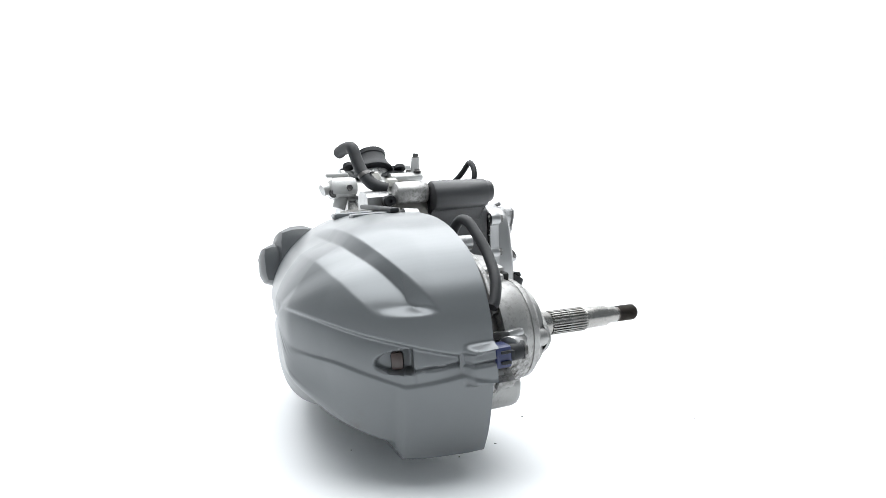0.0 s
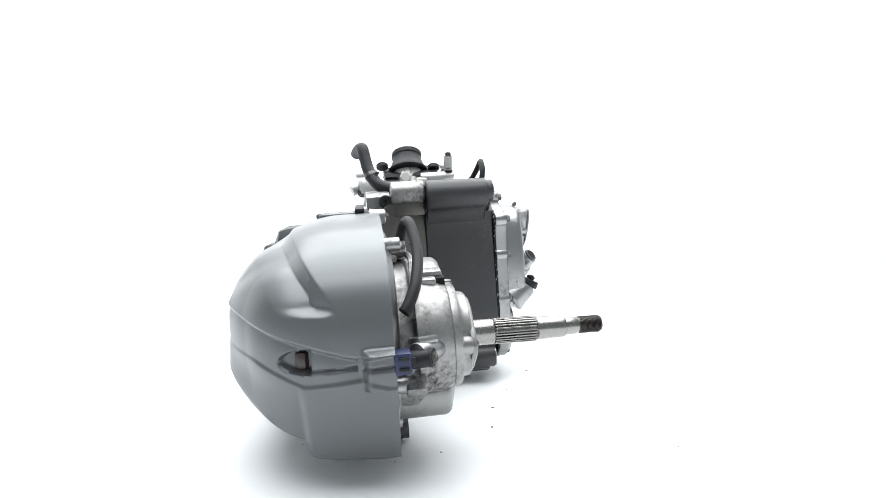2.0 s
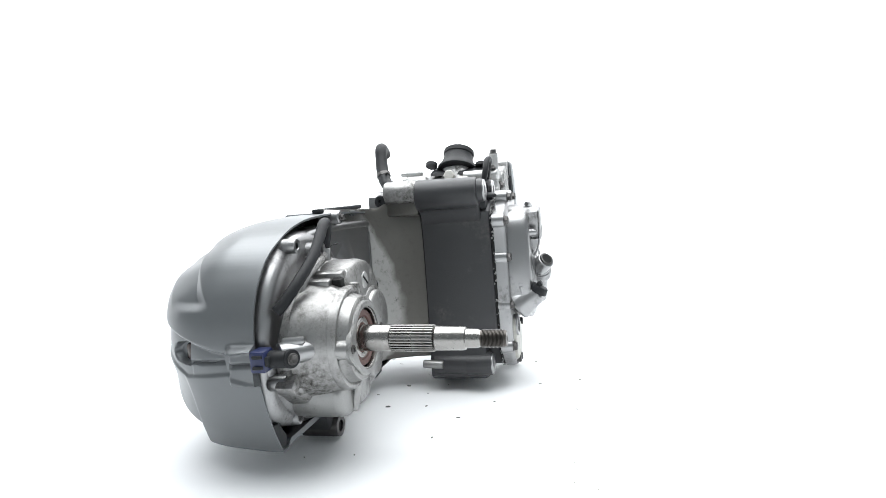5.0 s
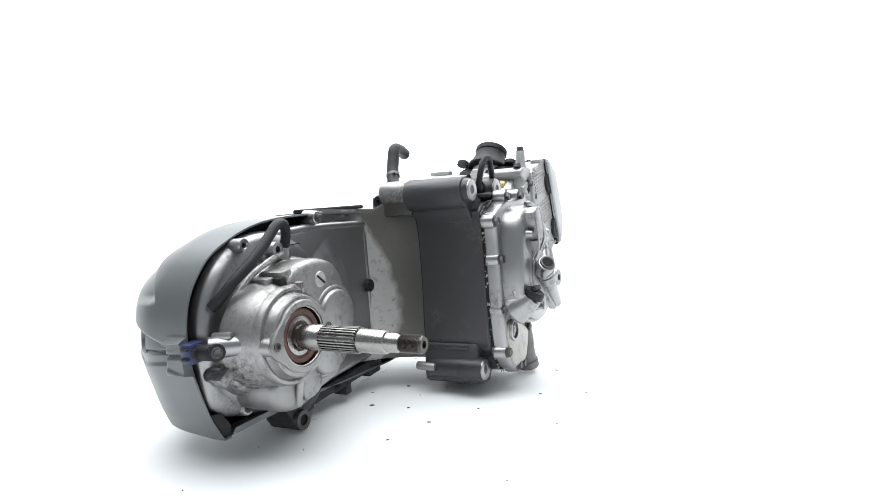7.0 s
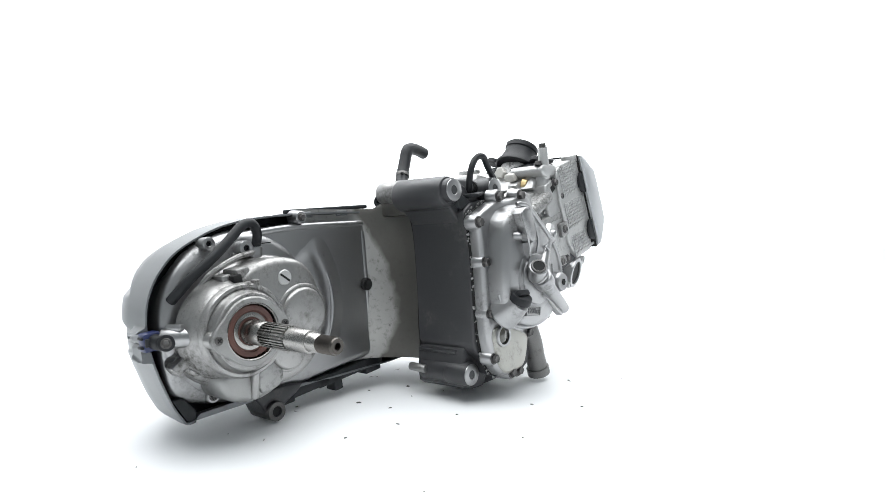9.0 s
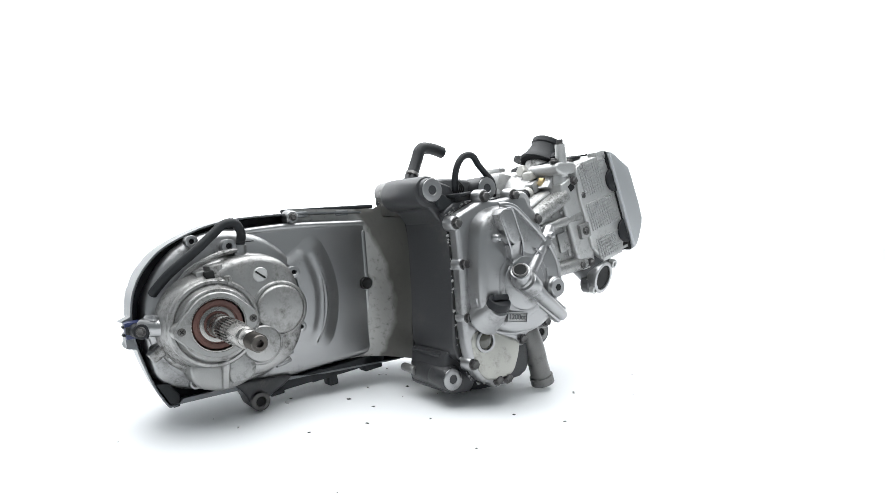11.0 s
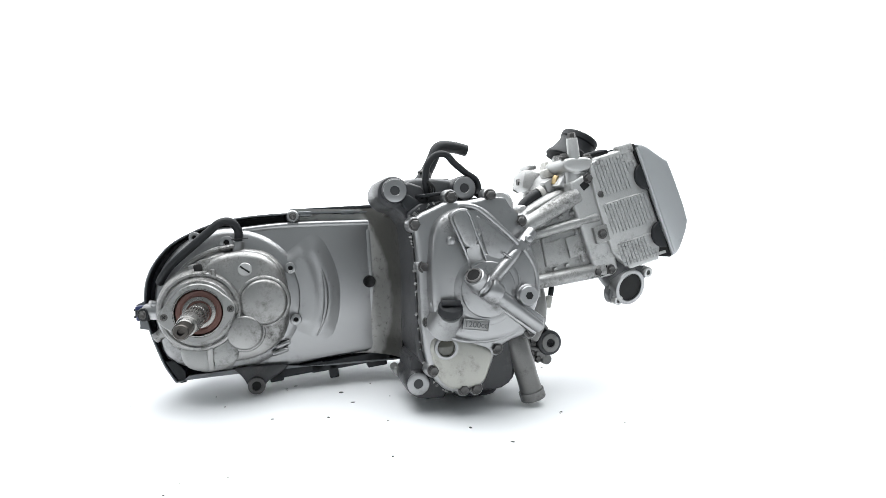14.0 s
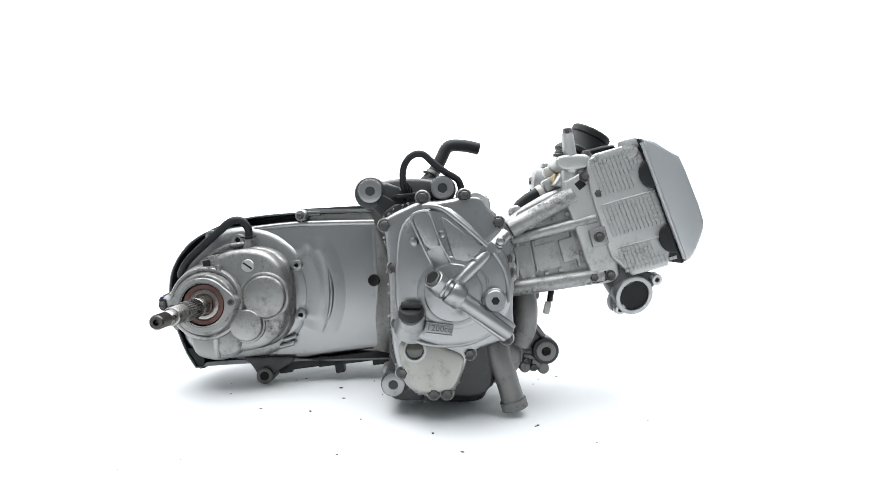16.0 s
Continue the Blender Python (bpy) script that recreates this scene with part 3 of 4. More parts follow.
# ---- crankcase ----
def crankcase():
    left = [(-0.15, 0.036), (-0.062, 0.032), (-0.044, 0.025), (-0.03, 0.012), (-0.018, -0.008), (-0.01, -0.028), (-0.007, -0.0485), (0.12, -0.0485), (0.12, 0.05), (-0.15, 0.05)]
    rings = [[(x + dx, y, z + (0.012 if y < 0 and z > 0.2 else 0)) for x, y in left] for z, dx in ((0.048, 0.006), (0.056, 0.0), (0.10, -0.003), (0.16, 0.0), (0.22, -0.003), (0.262, -0.006), (0.271, -0.002))]
    half = part("left_crankcase", loft(rings), speckled, engine, "oil-speckled aluminium half of the crankcase")
    part("top_boss", rod((-0.022, 0.0, 0.2915), (-0.022, -0.049, 0.2915), 0.0165, soft=0.004, seg=32), stained, half, "bare aluminium mount boss")
    part("boss_web", block((-0.002, -0.024, 0.272), (0.05, 0.05, 0.03), None, 0.004), speckled, half)
    part("gusset", slab([(0.0, 0.265), (0.0, 0.295), (0.05, 0.3), (0.06, 0.265)], 0.035, 0.0, 0.003, 1), silver, half)
    bush = part("rubber_bush", turned((-0.02, 0.008, 0.2805), (-1, 0, 0), [(-0.01, 0.009), (0.004, 0.0095), (0.006, 0.008), (0.006, 0.003), (0.002, 0.003)], 28), rubber, half, "black rubber bush")
    part("seam_bead", tube([(-0.034, -0.0492, 0.298), (-0.024, -0.0492, 0.272), (-0.013, -0.0492, 0.24), (-0.009, -0.0492, 0.2), (-0.007, -0.0492, 0.12), (-0.008, -0.0492, 0.06)], 0.0012, 6, 6), hole_m, half)

    pts = [(-0.018, 0.258), (0.002, 0.272), (0.05, 0.274), (0.1062, 0.277), (0.122, 0.27), (0.1241, 0.0539), (0.1205, 0.032), (0.1012, 0.022),
           (0.0557, 0.025), (0.026, 0.028), (0.016, 0.05), (-0.0095, 0.0701), (-0.0092, 0.12), (-0.0095, 0.18), (-0.0125, 0.2316), (-0.016, 0.25)]
    half = part("right_crankcase", slab(pts, -0.05, -0.15, 0.003, 1), dark, engine, "charcoal-painted half of the crankcase")
    part("top_barrel", rod((-0.0335, -0.0505, 0.284), (-0.0335, -0.139, 0.284), 0.0225, 0.021, soft=0.004, seg=36), dark, half)
    part("barrel_web", slab([(-0.05, 0.272), (-0.03, 0.262), (-0.008, 0.235), (0.02, 0.24), (0.01, 0.29), (-0.02, 0.3)], -0.052, -0.138, 0.004, 1), dark, half)
    part("bridge", slab([(-0.035, 0.296), (-0.005, 0.304), (0.0231, 0.3046), (0.05, 0.302), (0.06, 0.285), (0.05, 0.27), (-0.02, 0.27)], -0.06, -0.125, 0.005, 1), grey, half)
    part("second_barrel", rod((0.0592, -0.07, 0.2885), (0.0592, -0.14, 0.2885), 0.0175, soft=0.003, seg=32), dark, half)
    part("cross_web", slab([(-0.026, 0.268), (-0.02, 0.284), (0.0, 0.272), (0.008, 0.262), (-0.005, 0.252)], -0.1, -0.146, 0.002, 1), plastic_in, half)
    for (x, y, z), r in (((-0.0331, -0.1484, 0.2859), 0.0148), ((0.0592, -0.1463, 0.2898), 0.0148), ((-0.0051, -0.1415, 0.0359), 0.0148)):
        boss = part("mount_boss", rod((x, y + 0.04, z), (x, y + 0.001, z), r + 0.0015, soft=0.003, seg=36), dark, half)
        part("mount_face", ring((x, y, z), F, r, 0.0062, 0.006, 0.0008), silver, boss, "machined aluminium mount face")
        # depth of the bore shown as shade by a dark disc
        part("mount_bore_shade", turned((x, y + 0.0022, z), F, [(-0.001, 0.0063), (0, 0.0063)], 24), hole_m, boss)
    part("lower_ear", slab([(-0.016, 0.022), (0.0, 0.012), (0.04, 0.012), (0.04, 0.08), (-0.01, 0.078)], -0.05, -0.133, 0.005, 1), dark, half)
    part("lower_barrel", rod((-0.003, -0.055, 0.0365), (-0.0051, -0.138, 0.0365), 0.0165, seg=28), dark, half)
    part("drip_rail", block((-0.004, -0.085, 0.0655), (0.018, 0.07, 0.006), pose(0, 0, 0, 0, 0, 0), 0.002), dark, half)
    part("side_finger", rod((-0.02, -0.04, 0.04), (-0.02, -0.07, 0.0385), 0.006), dirty, half)
    sump = [(0.045, 0.04), (0.048, 0.014), (0.056, 0.004), (0.068, 0.0004), (0.104, 0.0012), (0.116, 0.006), (0.122, 0.02), (0.122, 0.06)]
    part("sump", slab(sump, -0.045, -0.104, 0.010, 2), dark, half, "oily black sump")
    for x, z in ((-0.004, 0.2984), (0.045, 0.3)):
        bolt(half, (x, -0.095, z), (0, 0, 1), r=0.007, h=0.006)
    return half


def generator_side():
    outline = [(-0.0082, 0.2549), (0.0148, 0.2656), (0.035, 0.2748), (0.0458, 0.2712), (0.0709, 0.2747), (0.0853, 0.2797), (0.1069, 0.2796), (0.1155, 0.2652), (0.1285, 0.2543), (0.1356, 0.2327), (0.1463, 0.211),
               (0.1498, 0.1822), (0.1461, 0.1389), (0.1495, 0.1028), (0.1062, 0.0886), (0.0917, 0.0779), (0.0858, 0.0599), (0.0734, 0.0311), (0.0301, 0.0278), (0.0158, 0.0387), (0.0051, 0.0533), (-0.0055, 0.0966),
               (-0.0086, 0.183), (-0.0119, 0.2262), (-0.0168, 0.2463)]
    cover = part("generator_cover", slab(outline, -0.153, -0.171, 0.006, 2), silver, engine, "silver generator side cover with raised ribs")
    part("gasket", slab(inset(outline, -0.0012), -0.150, -0.1535, 0.0006, 2), hole_m, cover, "dark crusty gasket")
    dome = [(0.006, 0.2403), (0.0249, 0.2585), (0.0528, 0.2654), (0.0702, 0.2629), (0.0979, 0.2374), (0.1132, 0.2184), (0.1332, 0.2143), (0.1421, 0.1834), (0.1409, 0.1414), (0.1254, 0.1156), (0.1043, 0.0997),
            (0.0624, 0.0937), (0.0345, 0.1012), (0.0088, 0.1164), (0.0019, 0.1423), (0.0008, 0.1841)]
    dome_ob = part("cover_dome", slab(dome, -0.17, -0.2010, 0.009, 2), silver, cover)
    def ridge(line, r, name="cast_ridge"):
        return part(name, tube(line, r, 10, 5), silver, dome_ob)
    ridge([(0.036, -0.197, 0.264), (0.0425, -0.1995, 0.2645), (0.0571, -0.2005, 0.2615), (0.0724, -0.2005, 0.2508), (0.0938, -0.2005, 0.2330), (0.1122, -0.2, 0.2165)], 0.0034)
    ridge([(0.120, -0.2, 0.2095), (0.1325, -0.2, 0.1892), (0.1372, -0.2, 0.1677), (0.1375, -0.2, 0.1492)], 0.003)
    ridge([(0.0034, -0.186, 0.1461), (0.0119, -0.189, 0.1212), (0.0227, -0.192, 0.1056), (0.0412, -0.194, 0.0985), (0.066, -0.195, 0.0972), (0.0877, -0.195, 0.0995), (0.1063, -0.195, 0.1062), (0.126, -0.193, 0.1178)], 0.003)
    # round stator swell with a turned step
    part("stator_dome", turned((0.0715, -0.196, 0.161), F, [(0, 0.045), (0.0045, 0.0445), (0.0062, 0.0425), (0.0066, 0.039), (0.0066, 0.0352), (0.0076, 0.0345), (0.0082, 0.033), (0.0082, 0)], 72), silver, dome_ob)
    # sloping wedge housing: flat upper half, lower half falling back, raised borders
    top_half = [(0.0209, 0.2491), (0.0254, 0.2572), (0.0375, 0.2602), (0.045, 0.2565), (0.0584, 0.2174), (0.0403, 0.2099)]
    wedge = part("wedge_housing", slab(top_half, -0.18, -0.2160, 0.004, 1), silver, dome_ob)
    low_half = loft([[(0.0403, y0, 0.2115), (0.0584, y0, 0.219), (0.0690, y1, 0.1975), (0.0487, y1, 0.1870)] for y0, y1 in ((-0.18, -0.18), (-0.2155, -0.2005))])
    part("wedge_slope", low_half, silver, wedge)
    ridge([(0.0487, -0.2035, 0.1875), (0.0415, -0.212, 0.204), (0.0300, -0.2150, 0.229), (0.0220, -0.2150, 0.2480), (0.0262, -0.2150, 0.2555), (0.0370, -0.2150, 0.2583), (0.0435, -0.2150, 0.2550), (0.0510, -0.2150, 0.236), (0.0580, -0.2150, 0.217), (0.0680, -0.2045, 0.1975)], 0.0015, "wedge_border")
    facet = [(0.0560, 0.2530), (0.0640, 0.2500), (0.0870, 0.2320), (0.1071, 0.2165), (0.095, 0.2), (0.076, 0.190), (0.066, 0.215)]
    part("flank_facet", slab(facet, -0.18, -0.2025, 0.003, 0), silver, dome_ob)
    ridge([(0.0900, -0.205, 0.206), (0.0975, -0.205, 0.201), (0.1010, -0.204, 0.199)], 0.0016)
    ridge([(0.1115, -0.202, 0.1790), (0.1125, -0.202, 0.168), (0.1105, -0.202, 0.158)], 0.0016)
    # crossing arms
    arm = part("long_arm", rod((0.056, -0.2125, 0.172), (0.1395, -0.2030, 0.1105), 0.0108, 0.0082, 0.003), silver, dome_ob)
    part("long_arm_web", block((0.104, -0.1985, 0.1375), (0.088, 0.012, 0.0255), pose(0, 0, 0, 0, 36.4, 0), 0.003), silver, dome_ob)
    part("arm_collar", rod((0.0655, -0.2115, 0.1650), (0.0815, -0.2095, 0.1532), 0.0150, 0.0142, 0.003, 32), silver, dome_ob)
    part("arm_step", rod((0.061, -0.2115, 0.168), (0.064, -0.212, 0.166), 0.0142, 0.0142, 0.001, 32), silver, dome_ob)
    part("arm_root", turned((0.0705, -0.18, 0.157), F, [(0, 0.023), (0.012, 0.0225), (0.018, 0.02), (0.021, 0.016), (0.021, 0)], 40), silver, dome_ob)
    tip = part("arm_boss", rod((0.0595, -0.2080, 0.1665), (0.0475, -0.2205, 0.1795), 0.0132, 0.0128, 0.0015), silver, dome_ob)
    # dark disc coloured as the shade inside the boss
    part("boss_hole_shade", turned((0.0459, -0.2223, 0.1813), (-0.55, -0.57, 0.6), [(-0.002, 0.0077), (-0.0008, 0.0077)], 18), hole_m, tip)
    part("boss_rim", ring((0.0459, -0.2223, 0.1813), (-0.55, -0.57, 0.6), 0.0104, 0.0078, 0.005), bolt_m, tip)
    part("upper_arm", rod((0.07, -0.2085, 0.1665), (0.1375, -0.184, 0.2325), 0.0082, 0.0085, 0.003), silver, dome_ob)
    part("upper_arm_web", block((0.099, -0.1900, 0.1945), (0.066, 0.022, 0.0185), pose(0, 0, 0, 0, -44, 0), 0.003), silver, dome_ob)
    for x, z, y in ((0.0245, 0.222, -0.2100), (0.0575, 0.2305, -0.2060), (0.128, 0.222, -0.2000)):
        part("cast_pin", turned((x, y + 0.015, z), F, [(0, 0.0062), (0.012, 0.0055), (0.015, 0.004), (0.016, 0.001)], 20), silver, dome_ob)
    # big plug; a black hexagon stands in for the shaded socket
    plug = part("timing_plug", turned((0.1205, -0.1950, 0.1525), F, [(0, 0.0145), (0.014, 0.0145), (0.016, 0.0128), (0.0185, 0.0125), (0.0195, 0.0115)], 40), silver, dome_ob, "round timing plug with hexagon socket")
    part("socket", turned((0.1205, -0.2147, 0.1525), F, [(-0.001, 0.005), (0.0004, 0.005)], 6), hole_m, plug)
    # oil filler
    neck = part("filler_neck", rod((0.0225, -0.176, 0.1165), (0.0212, -0.2085, 0.1365), 0.024, 0.0155, 0.004, 28), silver, engine, "slanting oil filler neck")
    cap = part("filler_cap", rod((0.0212, -0.2050, 0.1345), (0.0212, -0.2105, 0.1445), 0.0155, 0.0148, 0.002, 28), rubber, neck, "black plastic oil filler cap")
    part("cap_grip", block((0.0212, -0.2120, 0.1470), (0.024, 0.006, 0.008), pose(0, 0, 0, -30, 3, 0), 0.002), rubber, neck)
    plate = part("volume_plate", block((0.0543, -0.2020, 0.1185), (0.0335, 0.006, 0.0135), pose(0, 0, 0, 0, 7, 0), 0.001), dirty, dome_ob, "raised plate with oil volume")
    for dx, dz, w, h in ((0, 0.0062, 0.0335, 0.0011), (0, -0.0062, 0.0335, 0.0011), (-0.0162, 0, 0.0011, 0.0125), (0.0162, 0, 0.0011, 0.0125)):
        part("plate_edge", block((0, 0, 0), (w, 0.0022, h), None, 0.0004), silver, plate).matrix_local = Matrix.Translation((0.0543, -0.2050, 0.1185)) @ pose(0, 0, 0, 0, 7, 0) @ Matrix.Translation((dx, 0, dz))
    txt = bpy.data.curves.new("volume_text", "FONT")
    txt.body, txt.size, txt.extrude, txt.align_x, txt.align_y = "1200cc", 0.0105, 0.0004, "CENTER", "CENTER"
    tmp = new("tmp_text", txt)
    dg = bpy.context.evaluated_depsgraph_get()
    me = bpy.data.meshes.new_from_object(tmp.evaluated_get(dg))
    bpy.data.objects.remove(tmp)
    me.materials.append(grey)
    ob = new("volume_text", me)
    ob.parent = dome_ob
    ob.matrix_local = Matrix.Translation((0.0543, -0.2053, 0.1185)) @ Matrix.Rotation(radians(7), 4, "Y") @ Matrix.Rotation(radians(90), 4, "X")
    # sight glass in its lower plate
    low = [(0.001, 0.098), (0.03, 0.104), (0.06, 0.09), (0.0865, 0.081), (0.083, 0.06), (0.0727, 0.0363), (0.05, 0.033), (0.0302, 0.0331), (0.0182, 0.043), (0.0102, 0.0558)]
    lowp = part("lower_plate", slab(low, -0.168, -0.1745, 0.004, 2), cleaner, cover, "pale flat lower face of the cover")
    part("sight_rim", ring((0.0239, -0.1775, 0.0875), F, 0.0155, 0.0115, 0.006), silver, lowp)
    part("sight_glass", turned((0.0239, -0.172, 0.0875), F, [(0, 0.0113), (0.0025, 0.0112), (0.004, 0.008), (0.0045, 0.0)], 32), glass_dark, lowp, "dark oil sight glass")
    for x, z in ((0.034, 0.2765), (0.0861, 0.2786), (0.1275, 0.2455), (0.1388, 0.1008), (0.1408, 0.1829), (-0.0018, 0.1893), (0.0027, 0.1201), (0.0083, 0.0585), (0.0474, 0.0319), (0.064, 0.032), (0.0924, 0.0816), (-0.0126, 0.2423), (0.1378, 0.2)):
        lug = part("bolt_lug", turned((x, -0.153, z), F, [(0, 0.0105), (0.0145, 0.0098), (0.0165, 0.0085)], 24), silver, cover)
        bolt(lug, (x, -0.1695, z), r=0.0062, h=0.0062)
    rng = random.Random(11)
    joint = rounded(outline, 2)
    bm = bmesh.new()
    for x, z in joint:
        if x < 0.02 or z < 0.09:
            for _ in range(3):
                r = rng.uniform(0.0006, 0.0019)
                block((x + rng.uniform(-0.003, 0.001), rng.uniform(-0.154, -0.1505), z + rng.uniform(-0.004, 0.004)), (r * 1.6, r, r * rng.uniform(1.2, 3.0)), pose(0, 0, 0, rng.uniform(0, 40), rng.uniform(0, 90), 0), r * 0.3, bm)
    tagged(part("sealant_crumbs", bm, grimy, cover, "grey crusty sealant along the joint"), "grey crusty sealant along the joint", kind="stuff")
    # swelling at the top right
    part("top_swell", turned((0.1, -0.14, 0.266), F, [(0, 0.02), (0.026, 0.019), (0.03, 0.016)], 32), rawcast, cover)


drive_cover()
drive_case()
breather()
speed_sensor()
stand_foot()
axle()
crankcase()
generator_side()


# ---- cylinder and head ----
def cylinder():
    cyl = [(0.12, 0.262), (0.149, 0.2478), (0.2195, 0.2905), (0.2526, 0.298), (0.286, 0.1838), (0.2637, 0.1698), (0.156, 0.1529), (0.12, 0.145)]
    block_ob = part("cylinder_block", slab(cyl, 0.01, -0.122, 0.006, 1), grimy, engine, "raw cast aluminium cylinder")
    flange = [(0.2125, 0.2955), (0.2356, 0.311), (0.25, 0.312), (0.2566, 0.3065), (0.2945, 0.1798), (0.2857, 0.1678), (0.2637, 0.1638), (0.2557, 0.171)]
    part("head_flange", slab(flange, 0.012, -0.131, 0.005, 1), rawcast, block_ob)
    for a, b, r in (((0.15, -0.124, 0.1585), (0.272, -0.124, 0.1765), 0.0105), ((0.148, -0.122, 0.236), (0.232, -0.124, 0.283), 0.012), ((0.15, -0.118, 0.222), (0.262, -0.126, 0.2515), 0.008)):
        part("bolt_column", rod(a, b, r, soft=0.002, seg=20), grimy, block_ob)
    def at(x, z, w, h, name, mat, y=-0.1235, d=0.004, ang=-15.5):
        return part(name, block((x, y, z), (w, d, h), pose(0, 0, 0, 0, ang, 0), 0.001), mat, block_ob)
    at(0.1975, 0.201, 0.03, 0.034, "cast_panel", grimy)
    at(0.2265, 0.2105, 0.022, 0.03, "cast_panel", grimy)
    at(0.246, 0.218, 0.008, 0.03, "cast_rib", rawcast)
    at(0.168, 0.193, 0.02, 0.045, "cast_panel", dirty, d=0.003)
    for x, z in ((0.1785, 0.1745), (0.197, 0.1785), (0.2155, 0.1835)):
        at(x, z, 0.006, 0.004, "cast_nub", rawcast)
    lug = part("earth_lug", block((0.2625, -0.134, 0.227), (0.022, 0.008, 0.024), pose(0, 0, 0, 0, -15, 0), 0.002), dirty, block_ob)
    bolt(lug, (0.2625, -0.138, 0.227), r=0.0055, h=0.003)
    for x, z in ((0.2645, 0.2685), (0.288, 0.2075)):
        bolt(block_ob, (x, -0.128, z), (0.96, -0.1, 0.26), r=0.006, h=0.01, mat=white_pl)
    # pockets are thin blocks, coloured near-black as shade
    at(0.268, 0.1745, 0.016, 0.013, "pocket_shade", hole_m, y=-0.1305, d=0.002)
    at(0.2395, 0.2955, 0.012, 0.011, "pocket_shade", hole_m, y=-0.1305, d=0.002, ang=-40)
    # lumps and studs where the cylinder meets the crankcase
    for x, y, z, r in ((0.1455, -0.145, 0.2, 0.0075), (0.147, -0.148, 0.1885, 0.0075), (0.149, -0.14, 0.175, 0.007), (0.175, -0.11, 0.255, 0.009), (0.16, -0.1, 0.262, 0.008), (0.15, -0.12, 0.16, 0.009)):
        part("cast_lump", turned((x, y + 0.02, z), F, [(0, r * 1.15), (0.016, r), (0.019, r * 0.8), (0.02, r * 0.3)], 18), rawcast, block_ob)
    part("cast_tag", turned((0.1735, -0.128, 0.247), F, [(-0.004, 0.0085), (0.002, 0.0085), (0.003, 0.0075), (0.002, 0.005)], 24), rawcast, block_ob)
    for k in range(5):
        x, z = 0.17 + 0.018 * k, 0.2315 + 0.0055 * k
        part("cast_nub", turned((x, -0.118, z + 0.009), F, [(0, 0.0045), (0.006, 0.004), (0.008, 0.002)], 12), grimy, block_ob)
    for x0, z0, x1, z1 in ((0.1585, 0.17, 0.158, 0.235), (0.2415, 0.188, 0.229, 0.236), (0.186, 0.182, 0.178, 0.222)):
        part("cast_rib", rod((x0, -0.122, z0), (x1, -0.122, z1), 0.0032, soft=0.001, seg=10), grimy, block_ob)
    for x, z in ((0.262, 0.283), (0.2445, 0.3055), (0.279, 0.1765), (0.2575, 0.1735)):
        bolt(block_ob, (x, -0.131, z), r=0.0055, h=0.006)
    part("top_deck", slab([(0.145, 0.245), (0.158, 0.262), (0.21, 0.292), (0.225, 0.286)], 0.0, -0.112, 0.006, 1), rawcast, block_ob)


